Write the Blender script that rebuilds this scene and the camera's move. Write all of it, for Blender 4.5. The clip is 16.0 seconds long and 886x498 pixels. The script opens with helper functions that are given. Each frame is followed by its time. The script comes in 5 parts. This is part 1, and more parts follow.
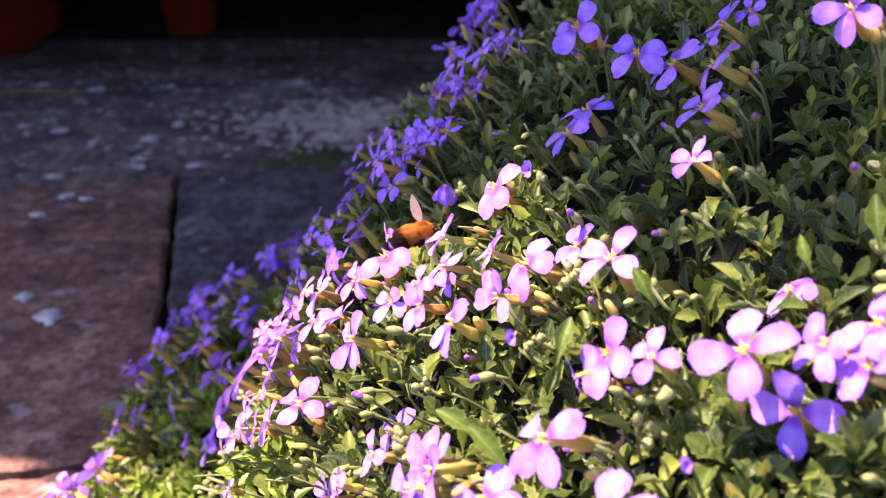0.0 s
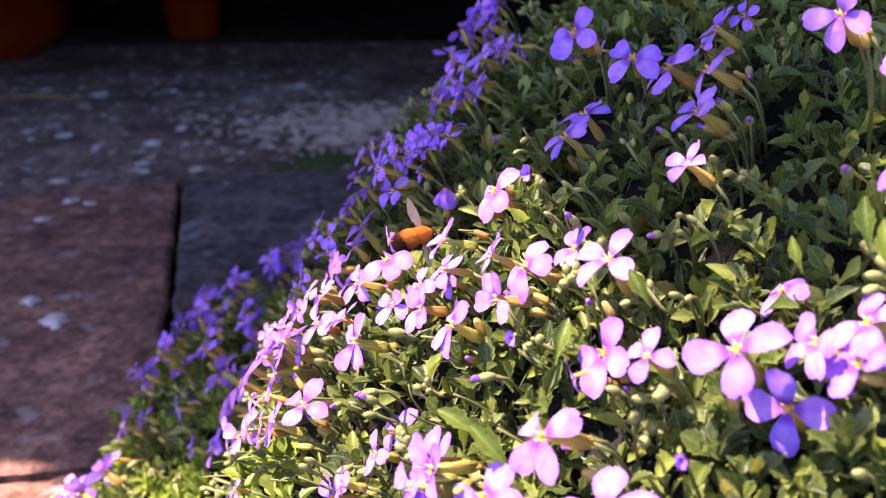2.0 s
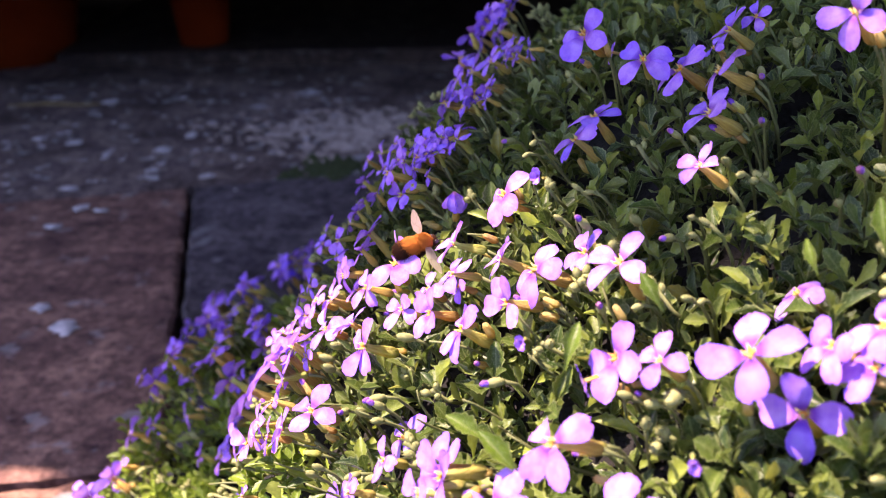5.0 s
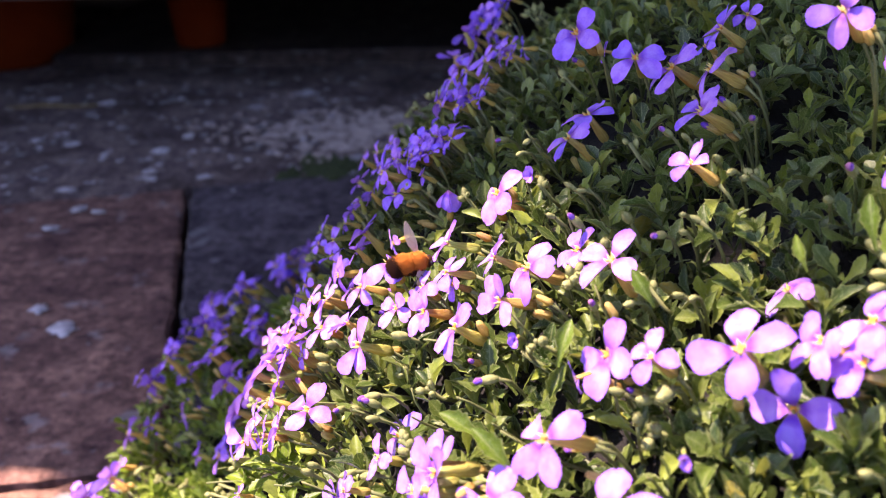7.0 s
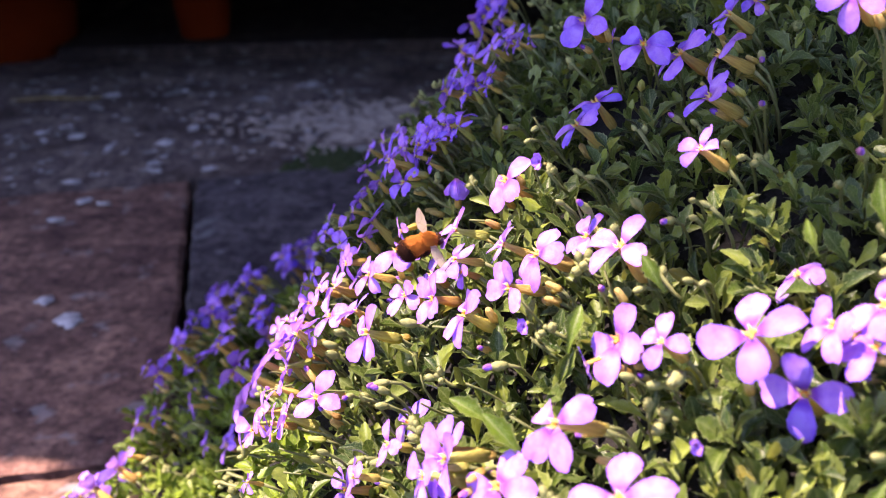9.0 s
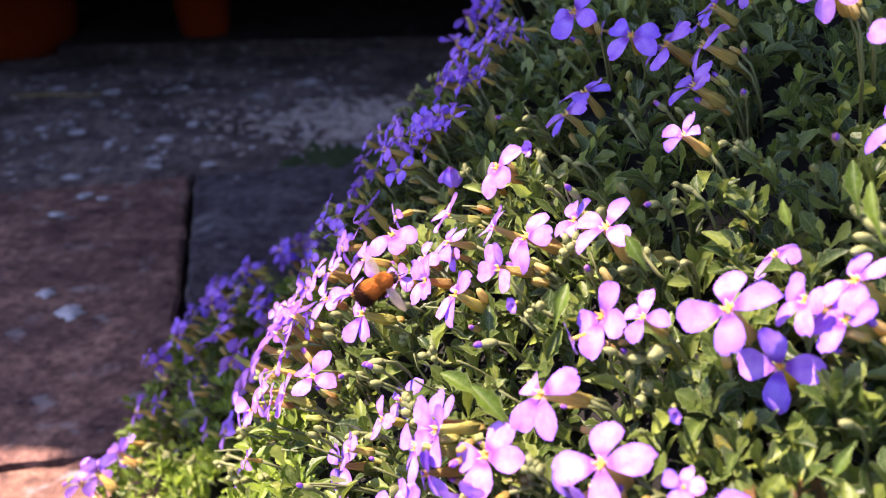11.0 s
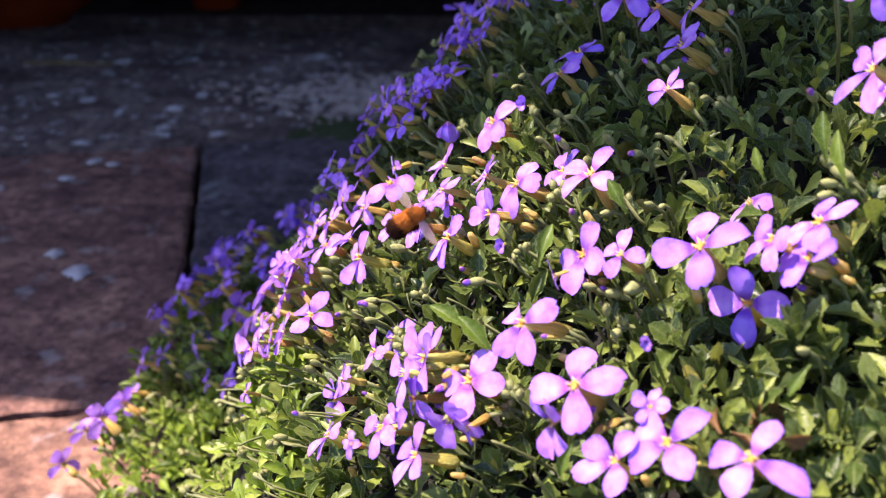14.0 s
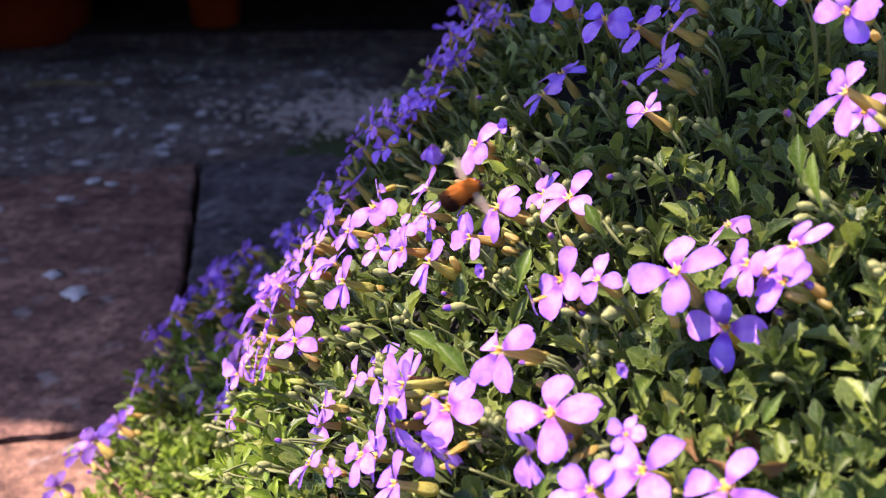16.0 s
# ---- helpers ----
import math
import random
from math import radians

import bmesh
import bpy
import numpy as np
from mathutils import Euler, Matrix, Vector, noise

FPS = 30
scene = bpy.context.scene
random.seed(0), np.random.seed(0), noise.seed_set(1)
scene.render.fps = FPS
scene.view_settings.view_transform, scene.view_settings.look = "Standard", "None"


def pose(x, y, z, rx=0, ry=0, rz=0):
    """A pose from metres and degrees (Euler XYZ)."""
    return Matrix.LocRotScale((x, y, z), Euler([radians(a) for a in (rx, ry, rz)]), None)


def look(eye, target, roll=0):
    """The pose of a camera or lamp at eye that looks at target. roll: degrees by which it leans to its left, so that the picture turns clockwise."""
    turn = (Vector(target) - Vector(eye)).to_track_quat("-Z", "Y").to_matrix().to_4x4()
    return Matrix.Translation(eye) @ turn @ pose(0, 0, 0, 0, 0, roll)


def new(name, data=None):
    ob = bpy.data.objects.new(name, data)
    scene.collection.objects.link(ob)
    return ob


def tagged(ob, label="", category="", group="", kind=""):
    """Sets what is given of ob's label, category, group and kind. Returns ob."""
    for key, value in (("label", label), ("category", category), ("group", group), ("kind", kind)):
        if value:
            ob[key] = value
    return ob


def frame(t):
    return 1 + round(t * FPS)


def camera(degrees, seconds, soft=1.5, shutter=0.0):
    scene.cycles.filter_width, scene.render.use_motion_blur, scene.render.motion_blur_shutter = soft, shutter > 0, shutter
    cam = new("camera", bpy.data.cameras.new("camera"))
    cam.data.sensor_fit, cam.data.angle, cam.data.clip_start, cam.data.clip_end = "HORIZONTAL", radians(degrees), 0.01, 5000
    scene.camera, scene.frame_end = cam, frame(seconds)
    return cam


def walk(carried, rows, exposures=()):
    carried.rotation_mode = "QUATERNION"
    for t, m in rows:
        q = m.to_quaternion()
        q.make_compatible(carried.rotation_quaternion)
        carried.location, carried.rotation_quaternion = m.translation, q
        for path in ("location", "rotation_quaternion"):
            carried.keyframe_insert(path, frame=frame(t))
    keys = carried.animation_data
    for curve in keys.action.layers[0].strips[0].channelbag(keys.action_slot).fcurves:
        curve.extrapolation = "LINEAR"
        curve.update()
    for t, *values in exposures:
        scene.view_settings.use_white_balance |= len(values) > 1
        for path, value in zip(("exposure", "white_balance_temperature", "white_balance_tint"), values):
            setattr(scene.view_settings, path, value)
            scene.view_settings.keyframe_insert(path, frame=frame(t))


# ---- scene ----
cam = camera(48.0, 16.0, soft=1.05, shutter=0.5)
cam.data.dof.use_dof = True
cam.data.dof.focus_distance = 0.345
cam.data.dof.aperture_fstop = 14.5
walk(cam, [
    (0.0, pose(0.0000, 0.0000, 0.4351, 66.00, -0.00, 0.00)),
    (0.5, pose(-0.0001, -0.0040, 0.4380, 65.95, 0.00, -0.06)),
    (1.0, pose(-0.0018, -0.0059, 0.4389, 65.97, -0.15, -0.01)),
    (1.5, pose(-0.0005, -0.0066, 0.4384, 66.03, 0.07, -0.04)),
    (2.0, pose(0.0009, -0.0055, 0.4382, 66.08, 0.43, 0.02)),
    (2.5, pose(0.0004, -0.0064, 0.4397, 66.07, 0.47, 0.11)),
    (3.0, pose(0.0006, -0.0062, 0.4400, 66.21, 0.40, 0.28)),
    (3.5, pose(0.0001, -0.0051, 0.4400, 66.29, 0.44, 0.36)),
    (4.0, pose(0.0005, -0.0011, 0.4349, 66.51, 0.56, 0.43)),
    (6.5, pose(0.0027, -0.0048, 0.4373, 66.43, 0.99, 0.41)),
    (7.0, pose(0.0031, -0.0042, 0.4362, 66.45, 1.04, 0.33)),
    (7.5, pose(0.0018, -0.0039, 0.4338, 66.43, 1.02, 0.27)),
    (8.0, pose(0.0001, -0.0040, 0.4331, 66.28, 1.16, 0.26)),
    (10.5, pose(0.0040, -0.0128, 0.4370, 65.91, 1.19, 0.68)),
    (11.0, pose(0.0035, -0.0172, 0.4340, 66.01, 1.10, 0.46)),
    (11.5, pose(0.0029, -0.0157, 0.4285, 65.85, 1.08, 0.40)),
    (12.0, pose(0.0096, -0.0180, 0.4250, 65.48, 1.25, 0.44)),
    (12.5, pose(0.0082, -0.0254, 0.4287, 65.25, 1.02, 0.39)),
    (13.0, pose(0.0063, -0.0279, 0.4265, 65.23, 0.44, 0.55)),
    (13.5, pose(0.0089, -0.0322, 0.4256, 65.15, 0.33, 0.85)),
    (14.0, pose(0.0081, -0.0380, 0.4283, 65.16, -0.17, 1.42)),
    (14.5, pose(0.0080, -0.0409, 0.4304, 65.39, -0.23, 1.66)),
    (15.0, pose(0.0114, -0.0374, 0.4304, 65.67, 0.24, 1.52)),
    (15.5, pose(0.0151, -0.0364, 0.4341, 65.72, 0.43, 1.59)),
    (16.0, pose(0.0162, -0.0355, 0.4319, 65.85, 0.60, 1.42)),
], exposures=[(0.0, 2.37, 6700, 43), (8.0, 2.33, 6650, 42), (11.0, 2.22, 6400, 37), (12.5, 2.00, 6250, 33), (16.0, 1.88, 6250, 33)])

# ---- light: high sun, open sky, an unseen sheet added to shade the far side ----
SUN = Vector((-0.40, 0.04, 0.88)).normalized()
world = bpy.data.worlds.new("world")
scene.world = world
world.use_nodes = True
sky = world.node_tree.nodes.new("ShaderNodeTexSky")
sky.sky_type, sky.sun_disc = "NISHITA", False
sky.ozone_density = 5.0
sky.sun_elevation, sky.sun_rotation = math.asin(SUN.z), math.atan2(SUN.x, SUN.y)
world.node_tree.links.new(sky.outputs[0], world.node_tree.nodes["Background"].inputs[0])
world.node_tree.nodes["Background"].inputs[1].default_value = 0.105
sun = new("sun", bpy.data.lights.new("sun", "SUN"))
sun.data.energy, sun.data.angle, sun.data.color = 4.35, radians(0.6), (1.0, 0.88, 0.75)
sun.matrix_world = look(SUN * 10, (0, 0, 0))


# ---- materials ----
def material(name, rough=0.6, spec=0.4):
    m = bpy.data.materials.new(name)
    m.use_nodes = True
    nt = m.node_tree
    bsdf = nt.nodes["Principled BSDF"]
    bsdf.inputs["Roughness"].default_value = rough
    bsdf.inputs["Specular IOR Level"].default_value = spec
    return m, nt, bsdf


def node(nt, kind, **values):
    n = nt.nodes.new(kind)
    for key, value in values.items():
        n.inputs[key.replace("_", " ")].default_value = value
    return n


def coords(nt, scale=1.0):
    tc = nt.nodes.new("ShaderNodeTexCoord")
    mp = nt.nodes.new("ShaderNodeMapping")
    mp.inputs["Scale"].default_value = (scale, scale, scale)
    nt.links.new(tc.outputs["Object"], mp.inputs[0])
    return mp.outputs[0]


def noise_tex(nt, vec, scale, detail=4.0, rough=0.6):
    n = node(nt, "ShaderNodeTexNoise", Scale=scale, Detail=detail, Roughness=rough)
    nt.links.new(vec, n.inputs["Vector"])
    return n.outputs["Fac"]


def ramp(nt, fac, stops):
    r = nt.nodes.new("ShaderNodeValToRGB")
    while len(r.color_ramp.elements) < len(stops):
        r.color_ramp.elements.new(0.5)
    for e, (p, c) in zip(r.color_ramp.elements, stops):
        e.position, e.color = p, (*c, 1) if len(c) == 3 else c
    nt.links.new(fac, r.inputs[0])
    return r.outputs[0]


def mix(nt, fac, a, b, blend="MIX"):
    n = nt.nodes.new("ShaderNodeMix")
    n.data_type, n.blend_type = "RGBA", blend
    for value, socket in ((fac, n.inputs[0]), (a, n.inputs[6]), (b, n.inputs[7])):
        if hasattr(value, "node"):
            nt.links.new(value, socket)
        else:
            socket.default_value = value if isinstance(value, float) else (*value, 1)
    return n.outputs[2]


def bump(nt, bsdf, height, strength, distance):
    b = node(nt, "ShaderNodeBump", Strength=strength, Distance=distance)
    nt.links.new(height, b.inputs["Height"])
    nt.links.new(b.outputs[0], bsdf.inputs["Normal"])


def thin(nt, bsdf, colour, share):
    """Lets light through a petal or a leaf."""
    t = nt.nodes.new("ShaderNodeBsdfTranslucent")
    nt.links.new(colour, t.inputs[0])
    m = nt.nodes.new("ShaderNodeMixShader")
    m.inputs[0].default_value = share
    nt.links.new(bsdf.outputs[0], m.inputs[1])
    nt.links.new(t.outputs[0], m.inputs[2])
    nt.links.new(m.outputs[0], nt.nodes["Material Output"].inputs[0])


def petal_material():
    m, nt, b = material("violet_petal", 0.55, 0.25)
    tc = nt.nodes.new("ShaderNodeTexCoord")
    sep = nt.nodes.new("ShaderNodeSeparateXYZ")
    nt.links.new(tc.outputs["Object"], sep.inputs[0])
    info = nt.nodes.new("ShaderNodeObjectInfo")
    tone = ramp(nt, info.outputs["Random"], [(0.0, (0.38, 0.218, 0.93)), (0.45, (0.53, 0.288, 0.93)), (1.0, (0.67, 0.356, 0.92))])
    # pale throat at the claw, faint veins along the petal
    throat = ramp(nt, sep.outputs[0], [(0.05, (0.8, 0.62, 0.40)), (0.11, (0.50, 0.28, 0.62)), (0.21, (1.0, 1.0, 1.0))])
    wave = node(nt, "ShaderNodeTexWave", Scale=22.0, Distortion=2.0, Detail=2.0)
    wave.bands_direction = "Y"
    nt.links.new(tc.outputs["Object"], wave.inputs["Vector"])
    vein = ramp(nt, wave.outputs["Fac"], [(0.0, (0.88, 0.84, 0.93)), (1.0, (1.0, 1.0, 1.0))])
    away = nt.nodes.new("ShaderNodeMath")
    away.operation = "ABSOLUTE"
    nt.links.new(sep.outputs[1], away.inputs[0])
    # violet margin: the petal's own, plus shade of tilted edges put into colour
    rim = ramp(nt, away.outputs[0], [(0.09, (1.0, 1.0, 1.0)), (0.19, (0.84, 0.71, 1.0))])
    tip = ramp(nt, sep.outputs[0], [(0.34, (1.0, 1.0, 1.0)), (0.50, (0.80, 0.66, 1.0))])
    c = mix(nt, 1.0, mix(nt, 1.0, tone, throat, "MULTIPLY"), vein, "MULTIPLY")
    c = mix(nt, 1.0, c, mix(nt, 1.0, rim, tip, "MULTIPLY"), "MULTIPLY")
    spread = nt.nodes.new("ShaderNodeVectorMath")
    spread.operation = "ADD"
    nt.links.new(tc.outputs["Object"], spread.inputs[0])
    nt.links.new(info.outputs["Random"], spread.inputs[1])
    cloud = ramp(nt, noise_tex(nt, spread.outputs[0], 6.0, 3.0), [(0.34, (0.82, 0.74, 0.98)), (0.48, (1.0, 1.0, 1.0)), (0.66, (1.14, 1.28, 1.06))])
    c = mix(nt, 1.0, c, cloud, "MULTIPLY")
    bump(nt, b, wave.outputs["Fac"], 0.4, 0.012)
    nt.links.new(c, b.inputs["Base Color"])
    thin(nt, b, c, 0.3)
    return m


def leaf_material(name, stops, share=0.34):
    m, nt, b = material(name, 0.36, 0.40)
    geo = nt.nodes.new("ShaderNodeNewGeometry")
    info = nt.nodes.new("ShaderNodeObjectInfo")
    add = nt.nodes.new("ShaderNodeMath")
    add.operation = "ADD"
    nt.links.new(geo.outputs["Random Per Island"], add.inputs[0])
    nt.links.new(info.outputs["Random"], add.inputs[1])
    fr = nt.nodes.new("ShaderNodeMath")
    fr.operation = "FRACT"
    nt.links.new(add.outputs[0], fr.inputs[0])
    tone = ramp(nt, fr.outputs[0], stops)
    v = geo.outputs["Position"]
    blotch = ramp(nt, noise_tex(nt, v, 500.0, 3.0), [(0.3, (0.62, 0.66, 0.6)), (0.7, (1.1, 1.1, 1.05))])
    c = mix(nt, 1.0, tone, blotch, "MULTIPLY")
    hair = ramp(nt, noise_tex(nt, v, 2600.0, 2.0, 0.7), [(0.52, (0, 0, 0)), (0.68, (0.55, 0.55, 0.55))])
    c = mix(nt, hair, c, (0.24, 0.30, 0.13))
    # pale down along the leaf's edge and a lighter midrib
    edge = nt.nodes.new("ShaderNodeAttribute")
    edge.attribute_name = "margin"
    rim = ramp(nt, edge.outputs["Fac"], [(0.0, (0.35, 0.35, 0.35)), (0.14, (0.0, 0.0, 0.0)), (0.84, (0.0, 0.0, 0.0)), (1.0, (0.75, 0.75, 0.75))])
    c = mix(nt, rim, c, (0.29, 0.34, 0.125))
    nt.links.new(c, b.inputs["Base Color"])
    b.inputs["Sheen Weight"].default_value = 0.06
    b.inputs["Sheen Roughness"].default_value = 0.4
    bump(nt, b, noise_tex(nt, v, 1100.0, 3.0), 0.6, 0.0005)
    thin(nt, b, c, share)
    return m


def plain_material(name, stops, scale, rough=0.6, relief=0.0, depth=0.001, share=0.0, spec=0.4, fixed=True):
    """fixed: the grain lies in the world, for things that stay where they are."""
    m, nt, b = material(name, rough, spec)
    v = nt.nodes.new("ShaderNodeNewGeometry").outputs["Position"] if fixed else coords(nt)
    f1 = noise_tex(nt, v, scale, 6.0)
    c = mix(nt, 0.35, ramp(nt, f1, stops), ramp(nt, noise_tex(nt, v, scale * 9, 4.0), stops))
    nt.links.new(c, b.inputs["Base Color"])
    if relief:
        bump(nt, b, noise_tex(nt, v, scale * 5, 6.0), relief, depth)
    if share:
        thin(nt, b, c, share)
    return m


def stone_material(name, low, high, stain, lichen):
    """Weathered paving: grain, broad stains and scattered pale lichen crusts."""
    m, nt, b = material(name, 0.9, 0.2)
    v = nt.nodes.new("ShaderNodeNewGeometry").outputs["Position"]
    grain = ramp(nt, noise_tex(nt, v, 130.0, 8.0, 0.75), [(0.3, low), (0.7, high)])
    broad = ramp(nt, noise_tex(nt, v, 5.0, 5.0), [(0.35, stain), (0.65, (1.0, 1.0, 1.0))])
    c = mix(nt, 1.0, grain, broad, "MULTIPLY")
    blot = ramp(nt, noise_tex(nt, v, 17.0, 5.0, 0.65), [(0.36, (0.55, 0.52, 0.58)), (0.60, (1.18, 1.16, 1.14))])
    c = mix(nt, 1.0, c, blot, "MULTIPLY")
    mottle = ramp(nt, noise_tex(nt, v, 55.0, 6.0, 0.75), [(0.38, (0.45, 0.42, 0.45)), (0.62, (1.4, 1.33, 1.3))])
    c = mix(nt, 1.0, c, mottle, "MULTIPLY")
    spots = ramp(nt, noise_tex(nt, v, 26.0, 3.0, 0.5), [(0.62, (0, 0, 0)), (0.68, (lichen, lichen, lichen))])
    c = mix(nt, spots, c, (0.42, 0.42, 0.40))
    nt.links.new(c, b.inputs["Base Color"])
    bump(nt, b, noise_tex(nt, v, 90.0, 8.0, 0.7), 0.6, 0.003)
    return m


def calyx_material():
    """Ochre cups, greener at the foot, some flushed with red."""
    m, nt, b = material("ochre_green_calyx", 0.5, 0.4)
    tc = nt.nodes.new("ShaderNodeTexCoord")
    sep = nt.nodes.new("ShaderNodeSeparateXYZ")
    nt.links.new(tc.outputs["Object"], sep.inputs[0])
    info = nt.nodes.new("ShaderNodeObjectInfo")
    span = nt.nodes.new("ShaderNodeMapRange")
    span.inputs["From Min"].default_value, span.inputs["From Max"].default_value = -0.64, 0.06
    nt.links.new(sep.outputs[2], span.inputs["Value"])
    along = ramp(nt, span.outputs[0], [(0.0, (0.42, 0.38, 0.09)), (0.45, (0.70, 0.58, 0.13)), (1.0, (0.84, 0.76, 0.28))])
    flush = ramp(nt, info.outputs["Random"], [(0.0, (0.75, 1.0, 0.8)), (0.4, (1.0, 0.95, 0.9)), (0.88, (1.0, 0.88, 0.78)), (1.0, (0.85, 0.6, 0.62))])
    v = coords(nt)
    long = nt.nodes.new("ShaderNodeVectorMath")
    long.operation = "MULTIPLY"
    long.inputs[1].default_value = (4.0, 4.0, 0.6)
    nt.links.new(v, long.inputs[0])
    spot = ramp(nt, noise_tex(nt, long.outputs[0], 5.0, 4.0), [(0.33, (0.74, 0.66, 0.56)), (0.62, (1.05, 1.04, 1.02))])
    c = mix(nt, 1.0, mix(nt, 1.0, along, flush, "MULTIPLY"), spot, "MULTIPLY")
    nt.links.new(c, b.inputs["Base Color"])
    bump(nt, b, noise_tex(nt, v, 30.0, 3.0), 0.5, 0.02)
    thin(nt, b, c, 0.42)
    return m


PETAL = petal_material()
EYE_YELLOW = plain_material("yellow_throat", [(0.3, (0.66, 0.25, 0.02)), (0.7, (0.86, 0.42, 0.045))], 900.0, 0.6, share=0.2)
CALYX = calyx_material()
STEM = plain_material("hairy_green_stem", [(0.3, (0.09, 0.13, 0.035)), (0.7, (0.20, 0.20, 0.07))], 120.0, 0.6, 0.3, 0.0004, 0.15)
BUD = plain_material("woolly_bud", [(0.3, (0.15, 0.18, 0.05)), (0.7, (0.36, 0.37, 0.13))], 450.0, 0.75, 0.6, 0.0006, 0.15)
LEAF = leaf_material("grey_green_leaf", [(0.0, (0.012, 0.038, 0.001)), (0.45, (0.064, 0.112, 0.009)), (0.78, (0.170, 0.222, 0.033)), (0.96, (0.24, 0.31, 0.028)), (1.0, (0.26, 0.22, 0.03))])
# brighter lime leaf copy: the full sun on the skirt is in its colour
SUNLIT_LEAF = leaf_material("sunlit_lime_leaf", [(0.0, (0.075, 0.145, 0.007)), (0.4, (0.19, 0.30, 0.015)), (0.8, (0.34, 0.48, 0.034)), (1.0, (0.42, 0.50, 0.12))], 0.45)
BROAD_LEAF = leaf_material("mid_green_leaf", [(0.0, (0.060, 0.125, 0.006)), (0.6, (0.105, 0.185, 0.010)), (1.0, (0.16, 0.25, 0.022))], 0.42)
# soil taken near black so that shade between leaves is in the colour
SOIL = plain_material("shade_black_soil", [(0.3, (0.003, 0.0035, 0.002)), (0.7, (0.009, 0.0075, 0.004))], 60.0, 0.95, 0.8, 0.004)
RED_SLAB = stone_material("red_paving", (0.140, 0.084, 0.062), (0.37, 0.218, 0.148), (0.6, 0.58, 0.62), 0.35)
# red paving toned down for the sunlit row: light balance put into colour
SUN_ROW_SLAB = stone_material("sun_row_paving", (0.115, 0.070, 0.048), (0.29, 0.175, 0.112), (0.6, 0.58, 0.6), 0.3)
DARK_SLAB = stone_material("slate_grey_paving", (0.060, 0.055, 0.055), (0.175, 0.158, 0.156), (0.6, 0.6, 0.6), 0.25)
CONCRETE = stone_material("grey_concrete", (0.080, 0.066, 0.058), (0.36, 0.29, 0.235), (0.40, 0.38, 0.37), 0.7)
# ledge stone near black: the deep shade at the back is in this colour
LEDGE = stone_material("shade_dark_ledge", (0.020, 0.016, 0.014), (0.065, 0.050, 0.042), (0.6, 0.6, 0.6), 0.1)
LICHEN = plain_material("pale_lichen", [(0.38, (0.20, 0.18, 0.17)), (0.60, (0.64, 0.60, 0.57))], 75.0, 0.9, 0.5, 0.001)
MORTAR = plain_material("worn_mortar", [(0.35, (0.27, 0.212, 0.17)), (0.68, (0.62, 0.50, 0.40))], 34.0, 0.9, 0.5, 0.002)
TERRACOTTA = plain_material("terracotta", [(0.3, (0.065, 0.008, 0.0010)), (0.7, (0.105, 0.014, 0.0018))], 14.0, 0.9, 0.2, 0.001, 0.0, 0.05)
WALL = plain_material("dark_enclosure", [(0.3, (0.035, 0.022, 0.017)), (0.7, (0.07, 0.045, 0.035))], 8.0, 0.95, 0.5, 0.004)
MOSS = plain_material("moss", [(0.3, (0.02, 0.035, 0.01)), (0.7, (0.06, 0.08, 0.02))], 200.0, 0.95, 0.8, 0.002)
DEAD_LEAF = plain_material("dead_leaf", [(0.3, (0.10, 0.05, 0.015)), (0.7, (0.26, 0.14, 0.045))], 260.0, 0.7, 0.5, 0.0005, 0.35)
STRAW = plain_material("dry_stalk", [(0.3, (0.10, 0.07, 0.03)), (0.7, (0.19, 0.14, 0.065))], 80.0, 0.8)
FUR = plain_material("ginger_fur", [(0.35, (0.29, 0.088, 0.008)), (0.65, (0.37, 0.118, 0.011))], 160.0, 0.8, 0.2, 0.0003, 0.0, 0.2, False)
DARK_FUR = plain_material("black_brown_fur", [(0.3, (0.010, 0.004, 0.002)), (0.7, (0.040, 0.014, 0.006))], 300.0, 0.85, 0.2, 0.0003, 0.0, 0.1, False)
CHITIN = plain_material("black_chitin", [(0.3, (0.01, 0.008, 0.007)), (0.7, (0.03, 0.02, 0.018))], 300.0, 0.3, fixed=False)


def wing_material():
    m, nt, b = material("clear_brown_wing", 0.3, 0.5)
    tc = nt.nodes.new("ShaderNodeTexCoord")
    w = node(nt, "ShaderNodeTexVoronoi", Scale=300.0)
    w.feature = "DISTANCE_TO_EDGE"
    nt.links.new(tc.outputs["Object"], w.inputs["Vector"])
    vein = ramp(nt, w.outputs["Distance"], [(0.002, (0.40, 0.33, 0.19)), (0.02, (0.62, 0.54, 0.36))])
    nt.links.new(vein, b.inputs["Base Color"])
    b.inputs["Alpha"].default_value = 0.55
    thin(nt, b, vein, 0.3)
    return m


WING = wing_material()


# ---- mesh helpers ----
def margin_of(me, share):
    """Marks how near each point lies to the leaf's edge."""
    me.attributes.new("margin", "FLOAT", "POINT").data.foreach_set("value", np.asarray(share, dtype=np.float32))
    return me


def mesh_of(name, verts, faces, mats=(), smooth=True):
    me = bpy.data.meshes.new(name)
    me.from_pydata([tuple(v) for v in verts], [], [tuple(f) for f in faces])
    for m in mats:
        me.materials.append(m)
    if smooth:
        me.polygons.foreach_set("use_smooth", [True] * len(me.polygons))
    me.update()
    return me


def child(name, me, parent, m=None, label=""):
    ob = new(name, me)
    ob.parent = parent
    if m is not None:
        ob.matrix_local = m
    if label:
        ob["label"] = label
    return ob


